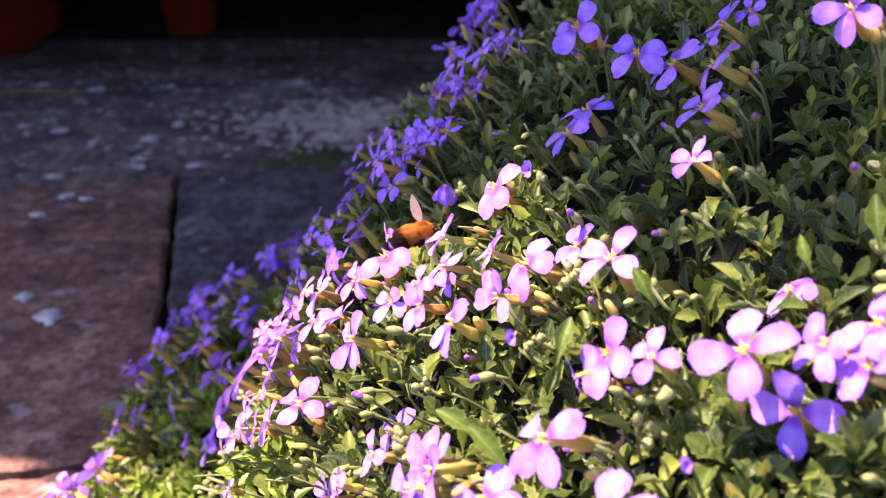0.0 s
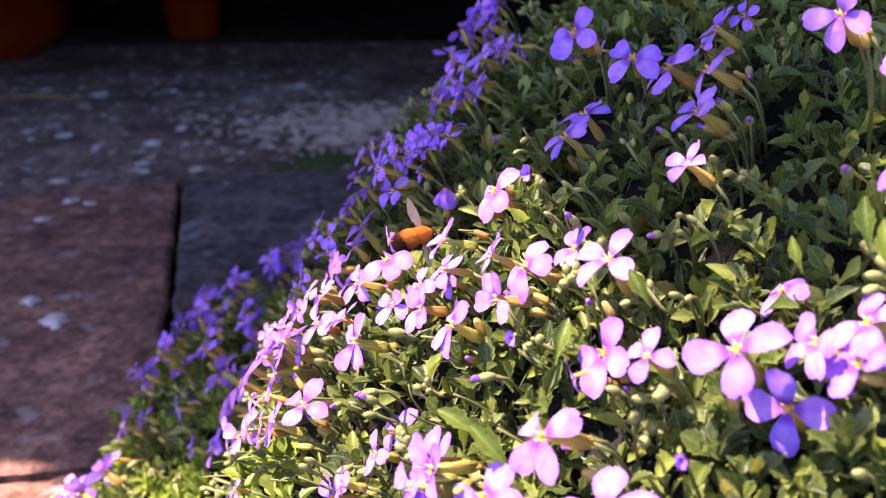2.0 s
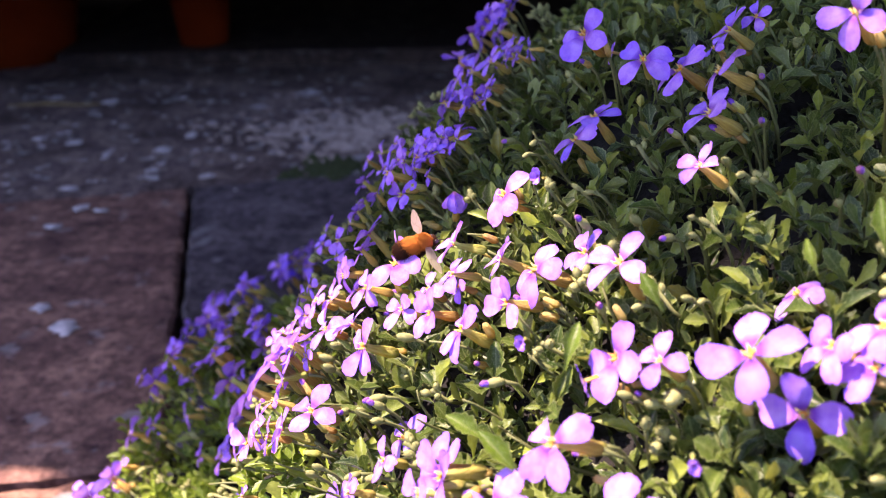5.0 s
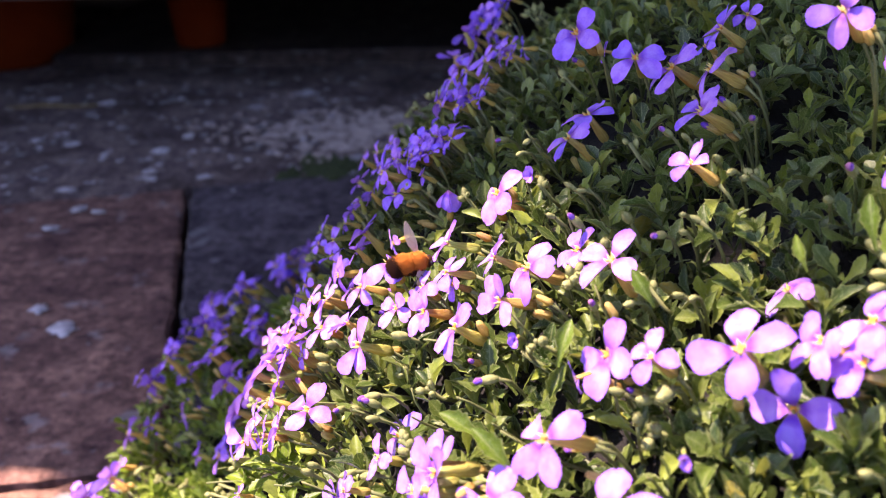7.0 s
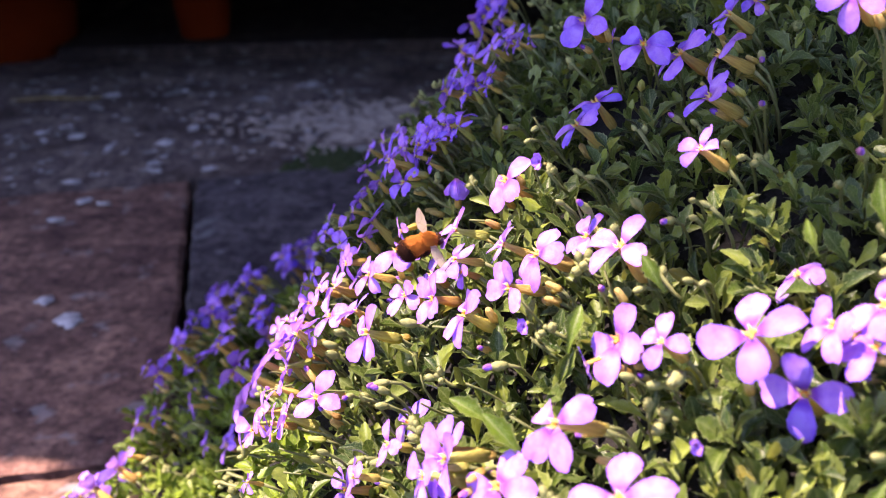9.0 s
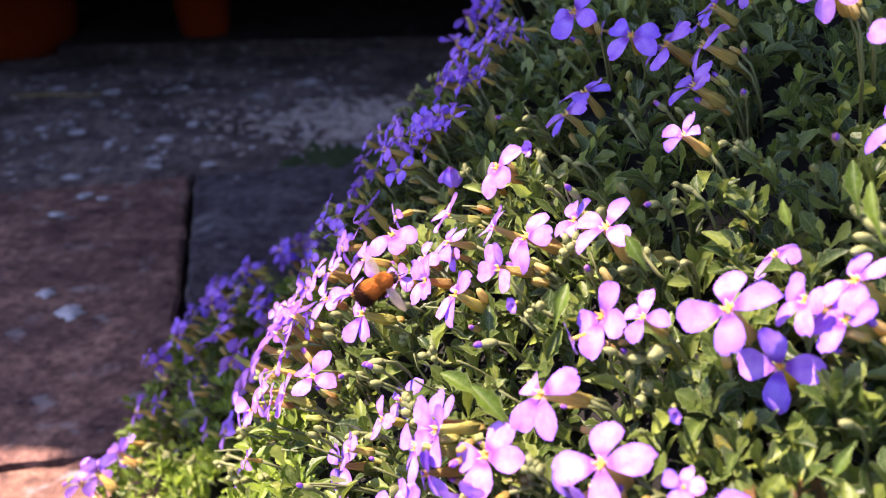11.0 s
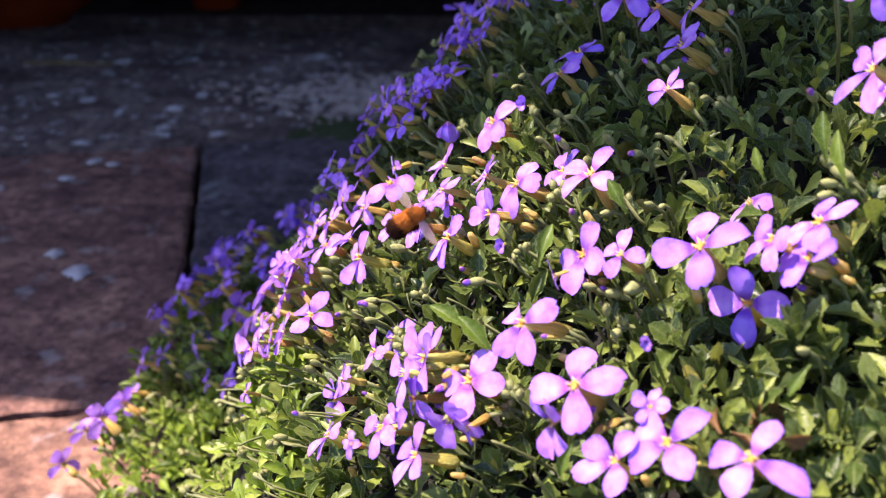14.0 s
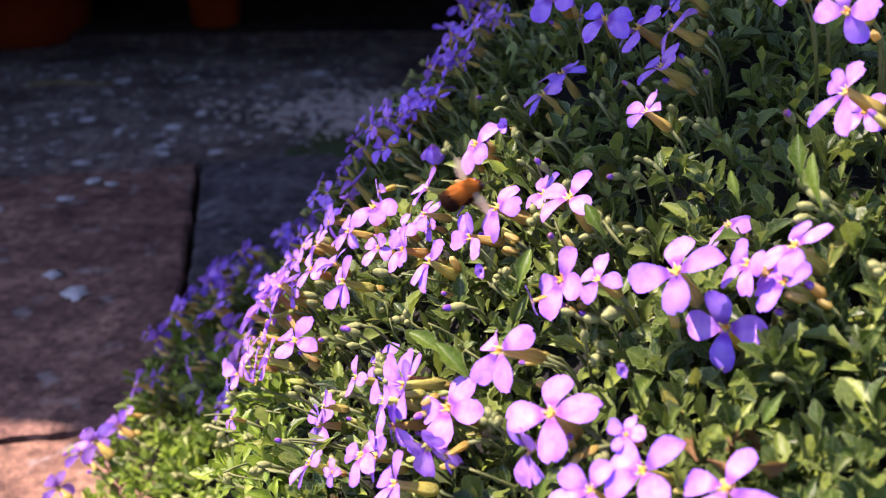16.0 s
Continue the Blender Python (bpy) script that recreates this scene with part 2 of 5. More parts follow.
def tube(points, radii, sides=6):
    """Verts and faces of a tapering round rod along points."""
    verts, faces = [], []
    pts = [Vector(p) for p in points]
    for i, p in enumerate(pts):
        d = (pts[min(i + 1, len(pts) - 1)] - pts[max(i - 1, 0)]).normalized()
        side = d.orthogonal().normalized() if abs(d.z) > 0.95 else d.cross(Vector((0, 0, 1))).normalized()
        up = side.cross(d)
        for k in range(sides):
            a = 2 * math.pi * k / sides
            verts.append(p + (side * math.cos(a) + up * math.sin(a)) * radii[i])
    for i in range(len(pts) - 1):
        for k in range(sides):
            j = (k + 1) % sides
            faces.append((i * sides + k, i * sides + j, (i + 1) * sides + j, (i + 1) * sides + k))
    faces.append(tuple(range(sides - 1, -1, -1)))
    faces.append(tuple(range((len(pts) - 1) * sides, len(pts) * sides)))
    return verts, faces


def lathe(profile, sides=24):
    verts, faces = [], []
    for r, z in profile:
        for k in range(sides):
            a = 2 * math.pi * k / sides
            verts.append((r * math.cos(a), r * math.sin(a), z))
    for i in range(len(profile) - 1):
        for k in range(sides):
            j = (k + 1) % sides
            faces.append((i * sides + k, i * sides + j, (i + 1) * sides + j, (i + 1) * sides + k))
    return verts, faces


# ---- the lie of the plant: a bank that falls to a lower skirt ----
A0, AX, AY, RIM, RIM_TURN, FALL, K0, KX, KY, SOFT, AYY, AXX = 0.3075, 0.6799, 0.2885, -0.1022, 0.1863, 2.6518, 0.1576, 0.4820, 0.3906, 0.0061, -0.8183, -1.9311


def soft_plus(t, w):
    return w * np.logaddexp(0, t / w)


def bank(x, y):
    m = A0 + AX * (x - 0.03) + AY * (y - 0.27) + AYY * (y - 0.27) ** 2 + AXX * (x - 0.03) ** 2
    d = -(x - RIM) * math.cos(RIM_TURN) + (y - 0.3) * math.sin(RIM_TURN)
    m = m - FALL * soft_plus(d, abs(SOFT) + 0.004)
    k = K0 + KX * (x + 0.12) + KY * (y - 0.6) - 2.5 * soft_plus(y - 0.62, 0.02)
    return np.maximum(np.logaddexp(m / 0.012, k / 0.012) * 0.012, 0.0)


# ---- paving ----
SLAB_TURN = 12.0


def slab(u0, v0, u1, v1, mat, top, rough, seed, parent):
    """A slab with worn, slightly ragged edges; u and v run along the joints."""
    rng = random.Random(seed)
    c, s = math.cos(radians(SLAB_TURN)), math.sin(radians(SLAB_TURN))
    ring = []
    n = 48
    for i in range(n):
        ring.append((u0 + (u1 - u0) * i / n, v0))
    for i in range(n):
        ring.append((u1, v0 + (v1 - v0) * i / n))
    for i in range(n):
        ring.append((u1 - (u1 - u0) * i / n, v1))
    for i in range(n):
        ring.append((u0, v1 - (v1 - v0) * i / n))
    ring = [(u + rough * (rng.uniform(-0.5, 0.5) + 1.2 * noise.noise((u * 24, v * 24, seed))), v + rough * (rng.uniform(-0.5, 0.5) + 1.2 * noise.noise((v * 24, u * 24, seed + 5)))) for u, v in ring]
    mu, mv = (u0 + u1) / 2, (v0 + v1) / 2
    verts, faces, N = [], [], len(ring)
    for inset, z in ((0.0, top - 0.06), (0.0, top - 0.003), (0.004, top)):
        for u, v in ring:
            d = math.hypot(u - mu, v - mv)
            u2, v2 = u + (mu - u) / d * inset, v + (mv - v) / d * inset
            verts.append((u2 * c - v2 * s, u2 * s + v2 * c, z + (rng.uniform(-0.0012, 0.0012) if inset else 0)))
    for lay in range(2):
        for k in range(N):
            j = (k + 1) % N
            faces.append((lay * N + k, lay * N + j, (lay + 1) * N + j, (lay + 1) * N + k))
    faces.append(tuple(range(2 * N, 3 * N)))
    return child("paving_slab", mesh_of("paving_slab", verts, faces, (mat,), False), parent)


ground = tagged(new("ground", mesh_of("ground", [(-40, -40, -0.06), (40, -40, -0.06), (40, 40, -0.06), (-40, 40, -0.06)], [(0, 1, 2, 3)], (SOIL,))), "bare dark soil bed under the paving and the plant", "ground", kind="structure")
pavement = tagged(new("pavement"), "weathered red and slate-grey paving slabs with dark open joints", "pavement", kind="structure")
U0, V0, V1, WIDE = -0.0835, 0.635, 1.252, 0.617
for n, (i, m, top) in enumerate(((-2, RED_SLAB, 0.0), (-1, RED_SLAB, 0.0), (0, DARK_SLAB, 0.002), (1, RED_SLAB, -0.001))):
    slab(U0 + i * WIDE + 0.004, V0 + 0.007, U0 + (i + 1) * WIDE - 0.004, V1 - 0.003, m, top, 0.0030, n, pavement)
for n, i in enumerate((-3, -2, -1, 0)):
    slab(U0 + 0.3 + i * WIDE + 0.004, V0 - WIDE + 0.003, U0 + 0.3 + (i + 1) * WIDE - 0.004, V0 - 0.009, SUN_ROW_SLAB, 0.003, 0.006, n + 9, pavement)
    slab(U0 + i * WIDE + 0.004, V0 - 2 * WIDE + 0.003, U0 + (i + 1) * WIDE - 0.004, V0 - WIDE - 0.004, RED_SLAB, 0.0, 0.003, n + 19, pavement)


def sheet(name, x0, y0, x1, y1, z0, z1, mat, label, turn=0.0, wear=0.004):
    """A solid block with a rounded upper edge."""
    bm = bmesh.new()
    bmesh.ops.create_cube(bm, size=1.0, matrix=Matrix.Translation(((x0 + x1) / 2, (y0 + y1) / 2, (z0 + z1) / 2)) @ Matrix.Diagonal((x1 - x0, y1 - y0, z1 - z0, 1)))
    bmesh.ops.bevel(bm, geom=bm.edges[:], offset=wear, segments=2, affect="EDGES")
    bmesh.ops.rotate(bm, verts=bm.verts, cent=(0, 0, 0), matrix=Matrix.Rotation(radians(turn), 3, "Z"))
    me = bpy.data.meshes.new(name)
    bm.to_mesh(me)
    bm.free()
    me.materials.append(mat)
    return tagged(new(name, me), label, "", kind="structure")


sheet("concrete_strip", -3.0, 1.256, 3.0, 2.9, -0.03, 0.0, CONCRETE, "old grey concrete strip spotted with pale lichen", SLAB_TURN, 0.002)
sheet("step", -0.735, 1.905, 3.0, 2.6, -0.02, 0.026, LEDGE, "low worn concrete ledge, the deep shade put into its dark colour", 1.0, 0.004)
# unseen walls added to close the back and keep sky light off it
sheet("wall_north", -3.0, 2.55, 3.0, 2.75, 0.0, 3.0, WALL, "plain dark wall added to close the back")
sheet("shade_screen_over", -3.0, 1.53, 3.0, 2.545, 0.19, 3.0, WALL, "unseen wall added overhead to darken the ledge and pots")
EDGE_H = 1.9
# also added out of view, to block sky light from the left
sheet("shade_screen_west", -1.30, 0.95, -1.15, 2.7, -0.02, 1.9, WALL, "unseen side wall added to cut sky light on the concrete")
# added unseen sheet, its ragged edge cut to shade path and plant's far half
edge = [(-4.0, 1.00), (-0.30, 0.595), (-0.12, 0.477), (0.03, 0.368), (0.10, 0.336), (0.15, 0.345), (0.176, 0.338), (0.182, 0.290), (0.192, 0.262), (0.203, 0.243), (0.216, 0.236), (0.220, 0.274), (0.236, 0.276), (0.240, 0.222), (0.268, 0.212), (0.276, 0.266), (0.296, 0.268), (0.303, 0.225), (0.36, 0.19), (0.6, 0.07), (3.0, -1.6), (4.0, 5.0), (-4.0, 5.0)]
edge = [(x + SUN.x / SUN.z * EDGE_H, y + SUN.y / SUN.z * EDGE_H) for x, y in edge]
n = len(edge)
tagged(new("shade_sheet", mesh_of("shade_sheet", [(x, y, EDGE_H) for x, y in edge] + [(x, y, EDGE_H + 0.008) for x, y in edge], [tuple(range(n - 1, -1, -1)), tuple(range(n, 2 * n))] + [(k, (k + 1) % n, n + (k + 1) % n, n + k) for k in range(n)], (WALL,), False)), "unseen thin sheet added overhead, its ragged edge cut to throw the shade", kind="structure")

# lichen crusts, a pale stone, moss and a dry stalk on the paving
lichen_rng = random.Random(4)


def lichen(x, y, wide, deep, z=0.0):
    n = 18
    verts = [(0, 0, 0.0022)]
    for ring, h in ((0.75, 0.002), (1.0, 0.0004)):
        for k in range(n):
            a = 2 * math.pi * k / n
            r = ring * lichen_rng.uniform(0.45, 1.12)
            verts.append((math.cos(a) * r * wide / 2, math.sin(a) * r * deep / 2, h))
    faces = [(0, 1 + k, 1 + (k + 1) % n) for k in range(n)] + [(1 + k, 1 + n + k, 1 + n + (k + 1) % n, 1 + (k + 1) % n) for k in range(n)]
    ob = child("lichen", mesh_of("lichen", verts, faces, (LICHEN,)), pavement, pose(x, y, z + 0.0015), "pale grey lichen crust")
    return ob


for x, y, wide, deep in (
    (-0.366, 0.818, 0.034, 0.034), (-0.404, 0.860, 0.022, 0.026), (-0.457, 1.130, 0.026, 0.026), (-0.250, 1.673, 0.050, 0.028),
    (-0.330, 1.244, 0.024, 0.022), (-0.395, 1.430, 0.020, 0.040), (-0.40, 1.24, 0.022, 0.022), (-0.50, 1.20, 0.028, 0.022),
    (-0.47, 1.07, 0.024, 0.018), (-0.43, 1.12, 0.022, 0.016), (-0.62, 1.42, 0.025, 0.022), (-0.56, 1.40, 0.03, 0.024),
    (-0.58, 1.63, 0.030, 0.040), (-0.46, 1.65, 0.018, 0.020), (-0.68, 1.66, 0.030, 0.030), (-0.74, 1.46, 0.04, 0.03),
    (-0.54, 1.03, 0.024, 0.03), (-0.42, 1.36, 0.03, 0.04), (-0.41, 1.27, 0.022, 0.03)):
    lichen(x, y, wide, deep)

v, f = [], []
for i in range(190):
    cx, cy = lichen_rng.uniform(-0.85, -0.18), lichen_rng.uniform(1.17, 1.78)
    if cy < 1.24 + 0.2126 * (cx + 0.33) and lichen_rng.random() < 0.6:
        continue
    r, n = lichen_rng.uniform(0.002, 0.007), 9
    b0 = len(v)
    v += [(cx, cy, 0.0028)] + [(cx + r * math.cos(k * 6.283 / n) * lichen_rng.uniform(0.6, 1.3), cy + r * math.sin(k * 6.283 / n) * lichen_rng.uniform(0.6, 1.3), 0.0012) for k in range(n)]
    f += [(b0, b0 + 1 + k, b0 + 1 + (k + 1) % n) for k in range(n)]
tagged(new("lichen_specks", mesh_of("lichen_specks", v, f, (LICHEN,))), "scattered pale lichen specks on weathered concrete", "lichen", kind="stuff")

v, f = [], []
for i in range(620):
    cx, cy = -0.14 + lichen_rng.gauss(0, 0.10), 1.45 + lichen_rng.gauss(0, 0.062)
    r, n, b0 = lichen_rng.uniform(0.002, 0.010), 9, len(v)
    v += [(cx, cy, 0.003 + 0.000002 * i)] + [(cx + r * math.cos(k * 6.283 / n) * lichen_rng.uniform(0.5, 1.3), cy + r * math.sin(k * 6.283 / n) * lichen_rng.uniform(0.5, 1.3), 0.0012) for k in range(n)]
    f += [(b0, b0 + 1 + k, b0 + 1 + (k + 1) % n) for k in range(n)]
tagged(new("mortar_patch", mesh_of("mortar_patch", v, f, (MORTAR,))), "pale brown worn mortar crumbs on the concrete", "", kind="structure")

v, f = [], []
moss_rng = random.Random(8)
for i in range(60):
    cx, cy, r = -0.16 + moss_rng.gauss(0, 0.035), 1.27 + moss_rng.gauss(0, 0.018), moss_rng.uniform(0.006, 0.014)
    b0 = len(v)
    v += [(cx, cy, r * 0.9)] + [(cx + r * math.cos(a) * moss_rng.uniform(0.7, 1.1), cy + r * math.sin(a), 0.0) for a in [k * math.pi / 4 for k in range(8)]]
    f += [(b0, b0 + 1 + k, b0 + 1 + (k + 1) % 8) for k in range(8)]
tagged(new("moss", mesh_of("moss", v, f, (MOSS,))), "dark green moss tuft on the edge of the concrete", "moss", kind="stuff")
tagged(new("dry_stalk", mesh_of("dry_stalk", *tube([(-0.74, 1.60, 0.004), (-0.68, 1.605, 0.007), (-0.63, 1.60, 0.005), (-0.59, 1.61, 0.004)], [0.003, 0.004, 0.003, 0.002]), (STRAW,))), "dry straw-coloured stalk lying on grey concrete", "stalk")


# ---- pots ----
def plant_pot(x, y, z, r, h, label):
    pot = tagged(new("plant_pot"), label, "plant pot", "pots on the ledge")
    pot.location = (x, y, z)
    R = r * 1.32
    body = [(0.0, 0.0), (r * 0.96, 0.0), (r, h * 0.02), (r + (R - r) * 0.8, h * 0.8), (r + (R - r) * 0.8 - 0.006, h * 0.8), (r * 0.9, 0.012), (0.0, 0.012)]
    child("body", mesh_of("pot_body", *lathe(body, 40), (TERRACOTTA,)), pot)
    rim = [(R * 0.96, h * 0.8), (R * 1.04, h * 0.805), (R * 1.06, h * 0.99), (R * 1.03, h), (R * 0.95, h), (R * 0.93, h * 0.8), (R * 0.96, h * 0.8)]
    child("rim", mesh_of("pot_rim", *lathe(rim, 40), (TERRACOTTA,)), pot)
    child("soil", mesh_of("pot_soil", *lathe([(0.0, h * 0.9), (R * 0.93, h * 0.89)], 32), (SOIL,)), pot)


plant_pot(-0.895, 2.0, 0.0, 0.125, 0.27, "large terracotta pot standing on shaded concrete beside the ledge")
plant_pot(-0.500, 1.99, 0.026, 0.048, 0.13, "small tapered terracotta pot standing on the dark ledge")

# ---- the plant ----
plant = tagged(new("aubrieta"), "trailing mound of violet four-petalled flowers over grey-green leaves", "flowering plant")
plant.location = (0.05, 0.4, 0.0)
INV = Matrix.Translation((-0.05, -0.4, 0.0))

# the earthen core under the leaves, the shade of the gaps put into its colour
xs, ys = np.arange(-0.42, 0.62, 0.02), np.arange(-0.05, 1.1, 0.02)
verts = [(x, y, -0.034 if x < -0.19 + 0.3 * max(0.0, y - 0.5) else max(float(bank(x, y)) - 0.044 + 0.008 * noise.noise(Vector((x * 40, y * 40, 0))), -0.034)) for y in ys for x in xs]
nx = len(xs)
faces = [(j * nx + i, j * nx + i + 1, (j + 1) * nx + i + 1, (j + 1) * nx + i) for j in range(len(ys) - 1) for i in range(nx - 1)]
child("root_mass", mesh_of("root_mass", verts, faces, (SOIL,)), plant, INV, "earth core under the leaves, near black to stand for shade")


def leaf_template():
    """A spoon-shaped leaf with a few teeth, its midrib sunk; length 1 along x."""
    rows = [(0.0, 0.045), (0.2, 0.065), (0.4, 0.125), (0.54, 0.205), (0.65, 0.292), (0.685, 0.232), (0.79, 0.268), (0.825, 0.192), (0.93, 0.135), (1.0, 0.03)]
    verts, faces = [], []
    for i, (x, w) in enumerate(rows):
        droop = -0.22 * x * x
        verts += [(x, side * w, droop + 0.42 * w * abs(side) ** 1.5) for side in (-1.0, -0.6, 0.0, 0.6, 1.0)]
        if i:
            a = 5 * (i - 1)
            faces += [(a + j, a + j + 5, a + j + 6, a + j + 1) for j in range(4)]
    return np.array(verts), np.array(faces)


LEAF_V, LEAF_F = leaf_template()
LEAF_EDGE = np.tile([1.0, 0.6, 0.0, 0.6, 1.0], len(LEAF_V) // 5)
leaf_mesh = margin_of(mesh_of("leaf", LEAF_V, LEAF_F, (LEAF,)), LEAF_EDGE)
rng = np.random.default_rng(11)


def slope_of(x, y):
    e = 0.004
    n = Vector((-(float(bank(x + e, y)) - float(bank(x - e, y))) / (2 * e), -(float(bank(x, y + e)) - float(bank(x, y - e))) / (2 * e), 1.0))
    return n.normalized()


def petal_mesh(seed):
    """A broad petal on a narrow claw along x, flower width 1, softly cupped and waved."""
    r = random.Random(seed)
    rows = [(0.02, 0.030), (0.08, 0.060), (0.15, 0.110), (0.225, 0.158), (0.31, 0.188), (0.39, 0.182), (0.46, 0.137), (0.50, 0.06)]
    bend, cup, twist = r.uniform(-0.15, 0.07), r.uniform(-0.9, 1.2), r.uniform(-0.5, 0.5)
    ripple, phase = r.uniform(0.010, 0.026), r.uniform(0, 6.28)
    broad = r.uniform(0.86, 1.06)
    verts, faces = [], []
    lop, skew = r.uniform(-0.022, 0.022), r.uniform(-0.035, 0.035)
    for i, (x, w) in enumerate(rows):
        w *= broad * (1 + r.uniform(-0.05, 0.05))
        for j in range(5):
            s = (j - 2) / 2
            z = 0.05 * math.sin(min(x / 0.2, 1) * 1.57) + bend * (x / 0.5) ** 2 + cup * (s * w) ** 2 * 2 + twist * s * w * x + ripple * math.sin(phase + 9 * x + 2.6 * s) * (x / 0.5)
            verts.append((x + skew * s * (x / 0.5) ** 2 - (0.022 if i == 7 and j == 2 and seed % 2 else 0.0), s * w + lop * (x / 0.5) ** 2, z))
        if i:
            a = 5 * (i - 1)
            faces += [(a + j, a + 5 + j, a + 6 + j, a + 1 + j) for j in range(4)]
    return mesh_of("petal", verts, faces, (PETAL,))


PETALS = [petal_mesh(i) for i in range(14)]
calyx_profile = [(0.002, 0.0), (0.072, 0.015), (0.068, -0.10), (0.082, -0.22), (0.104, -0.36), (0.116, -0.48), (0.100, -0.57), (0.045, -0.62), (0.0, -0.63)]
cv, cf = lathe(calyx_profile, 16)
cv = [(x * (1 + 0.16 * math.cos(4 * math.atan2(y, x))), y * (1 + 0.16 * math.cos(4 * math.atan2(y, x))), z + (0.10 * math.cos(4 * math.atan2(y, x)) if z > 0 else 0.0)) for x, y, z in cv]
CALYX_MESH = mesh_of("calyx", cv, cf, (CALYX,))
ev, ef = lathe([(0.0, 0.075), (0.02, 0.072), (0.035, 0.055), (0.05, 0.035), (0.055, 0.0)], 8)
for k in range(6):
    a = k * math.pi / 3
    tv, tf = tube([(0.02 * math.cos(a), 0.02 * math.sin(a), 0.05), (0.045 * math.cos(a), 0.045 * math.sin(a), 0.105)], [0.012, 0.014], 5)
    ef += [tuple(i + len(ev) for i in g) for g in tf]
    ev += [tuple(p) for p in tv]
EYE_MESH = mesh_of("throat", ev, ef, (EYE_YELLOW,))
flower_rng = random.Random(21)
blooms = []


def facing(turn, tilt):
    """The frame of a flower: z out of its face, y up."""
    a, e = radians(51 - turn), radians(12 + tilt)
    z = Vector((-math.sin(a) * math.cos(e), -math.cos(a) * math.cos(e), math.sin(e)))
    x = Vector((0, 0, 1)).cross(z).normalized()
    return Matrix((x, z.cross(x), z)).transposed()


def stalk_mesh(frame3, length, back):
    """A thin stalk that leaves the calyx and bends down into the leaves, in the flower's own space."""
    down = frame3.transposed() @ Vector((0.25, 0.45, -1.0)).normalized()
    a = Vector((0, 0, -back))
    pts = [a, a + Vector((0, 0, -0.2 * length)) + down * 0.12 * length, a + Vector((0, 0, -0.34 * length)) + down * 0.5 * length, a + Vector((0, 0, -0.38 * length)) + down * 1.1 * length]
    return mesh_of("flower", *tube(pts, [0.0007, 0.0005, 0.00055, 0.0006], 6), (STEM,))


def flower(x, y, z, size, turn, tilt, spin, petals=None, tube=None):
    """petals: for each of the four its turn from the cross, its lift and its length; tube: where the calyx points, if not straight back."""
    r, s = facing(turn, tilt), size * 0.001
    rt = facing(*tube) if tube else r
    face = (rt.transposed() @ r).to_4x4() @ pose(0, 0, 0, 0, 0, spin)
    stalk = child("flower", stalk_mesh(rt, flower_rng.uniform(0.018, 0.028), 0.61 * s), plant, INV @ (Matrix.Translation((x, y, z)) @ rt.to_4x4()))
    for out, wide in ((0.006, 0.55), (0.014, 0.5), (0.022, 0.45)):
        blooms.append((tuple(Vector((x, y, z)) + r @ Vector((0, 0, out))), (wide * s) ** 2))
    for k in range(4):
        wob, lean, grown = petals[k] if petals else (flower_rng.uniform(-17, 17), flower_rng.uniform(-18, 18), flower_rng.uniform(0.9, 1.08))
        child("petal", flower_rng.choice(PETALS), stalk, face @ pose(0, 0, 0, 0, 0, 90 * k + wob) @ pose(0, 0, 0, 0, -lean, 0) @ Matrix.Diagonal((s * grown, s, s, 1)))
    child("calyx", CALYX_MESH, stalk, pose(0, 0, 0, 0, 0, spin) @ Matrix.Diagonal((s * 0.86, s * 0.86, s, 1)))
    child("throat", EYE_MESH, stalk, face @ Matrix.Diagonal((s * 0.85, s * 0.85, s * 0.4, 1)))
    # ochre buds that crowd behind an open flower
    for _ in range(flower_rng.choice((1, 2, 2, 3)) if size > 15.7 else 0):
        off = rt @ Vector((flower_rng.uniform(-0.009, 0.009), flower_rng.uniform(-0.009, 0.004), flower_rng.uniform(-0.015, -0.007)))
        flower_bud(x + off.x, y + off.y, z + off.z, flower_rng.uniform(5.2, 7.8), (tube or (turn, tilt))[0] + flower_rng.uniform(-22, 22), (tube or (turn, tilt))[1] + flower_rng.uniform(-15, 22), flower_rng.random() < 0.25, True)


def downy(verts, faces, count, length, seed):
    """Adds short stiff hairs, one thin blade each, that stand out of a rounded bud."""
    r = random.Random(seed)
    verts, faces = [Vector(v) for v in verts], list(faces)
    base, mid = list(verts), sum(verts, Vector()) / len(verts)
    for _ in range(count):
        p = r.choice(base).lerp(r.choice(base), 0.0)
        out = Vector((p.x, p.y, (p.z - mid.z) * 0.4)).normalized()
        p = p + Vector((r.uniform(-0.5, 0.5), r.uniform(-0.5, 0.5), r.uniform(-1, 1))) * length * 0.6
        side = out.orthogonal().normalized() * length * 0.09
        b0 = len(verts)
        verts += [p - out * length * 0.3 - side, p - out * length * 0.3 + side, p + (out + Vector((r.gauss(0, 0.3), r.gauss(0, 0.3), r.gauss(0.3, 0.3)))) * length * r.uniform(0.6, 1.1)]
        faces.append((b0, b0 + 1, b0 + 2))
    return verts, faces


bud_profile = [(0.0, -0.55), (0.16, -0.5), (0.26, -0.25), (0.28, 0.05), (0.2, 0.32), (0.08, 0.46), (0.0, 0.48)]
BUD_MESH = mesh_of("sepal_cup", *downy(*lathe(bud_profile, 12), 150, 0.12, 5), (BUD,))
ov, of = lathe([(0.0, -0.62), (0.14, -0.58), (0.25, -0.3), (0.21, 0.05), (0.19, 0.35), (0.12, 0.5), (0.0, 0.52)], 16)
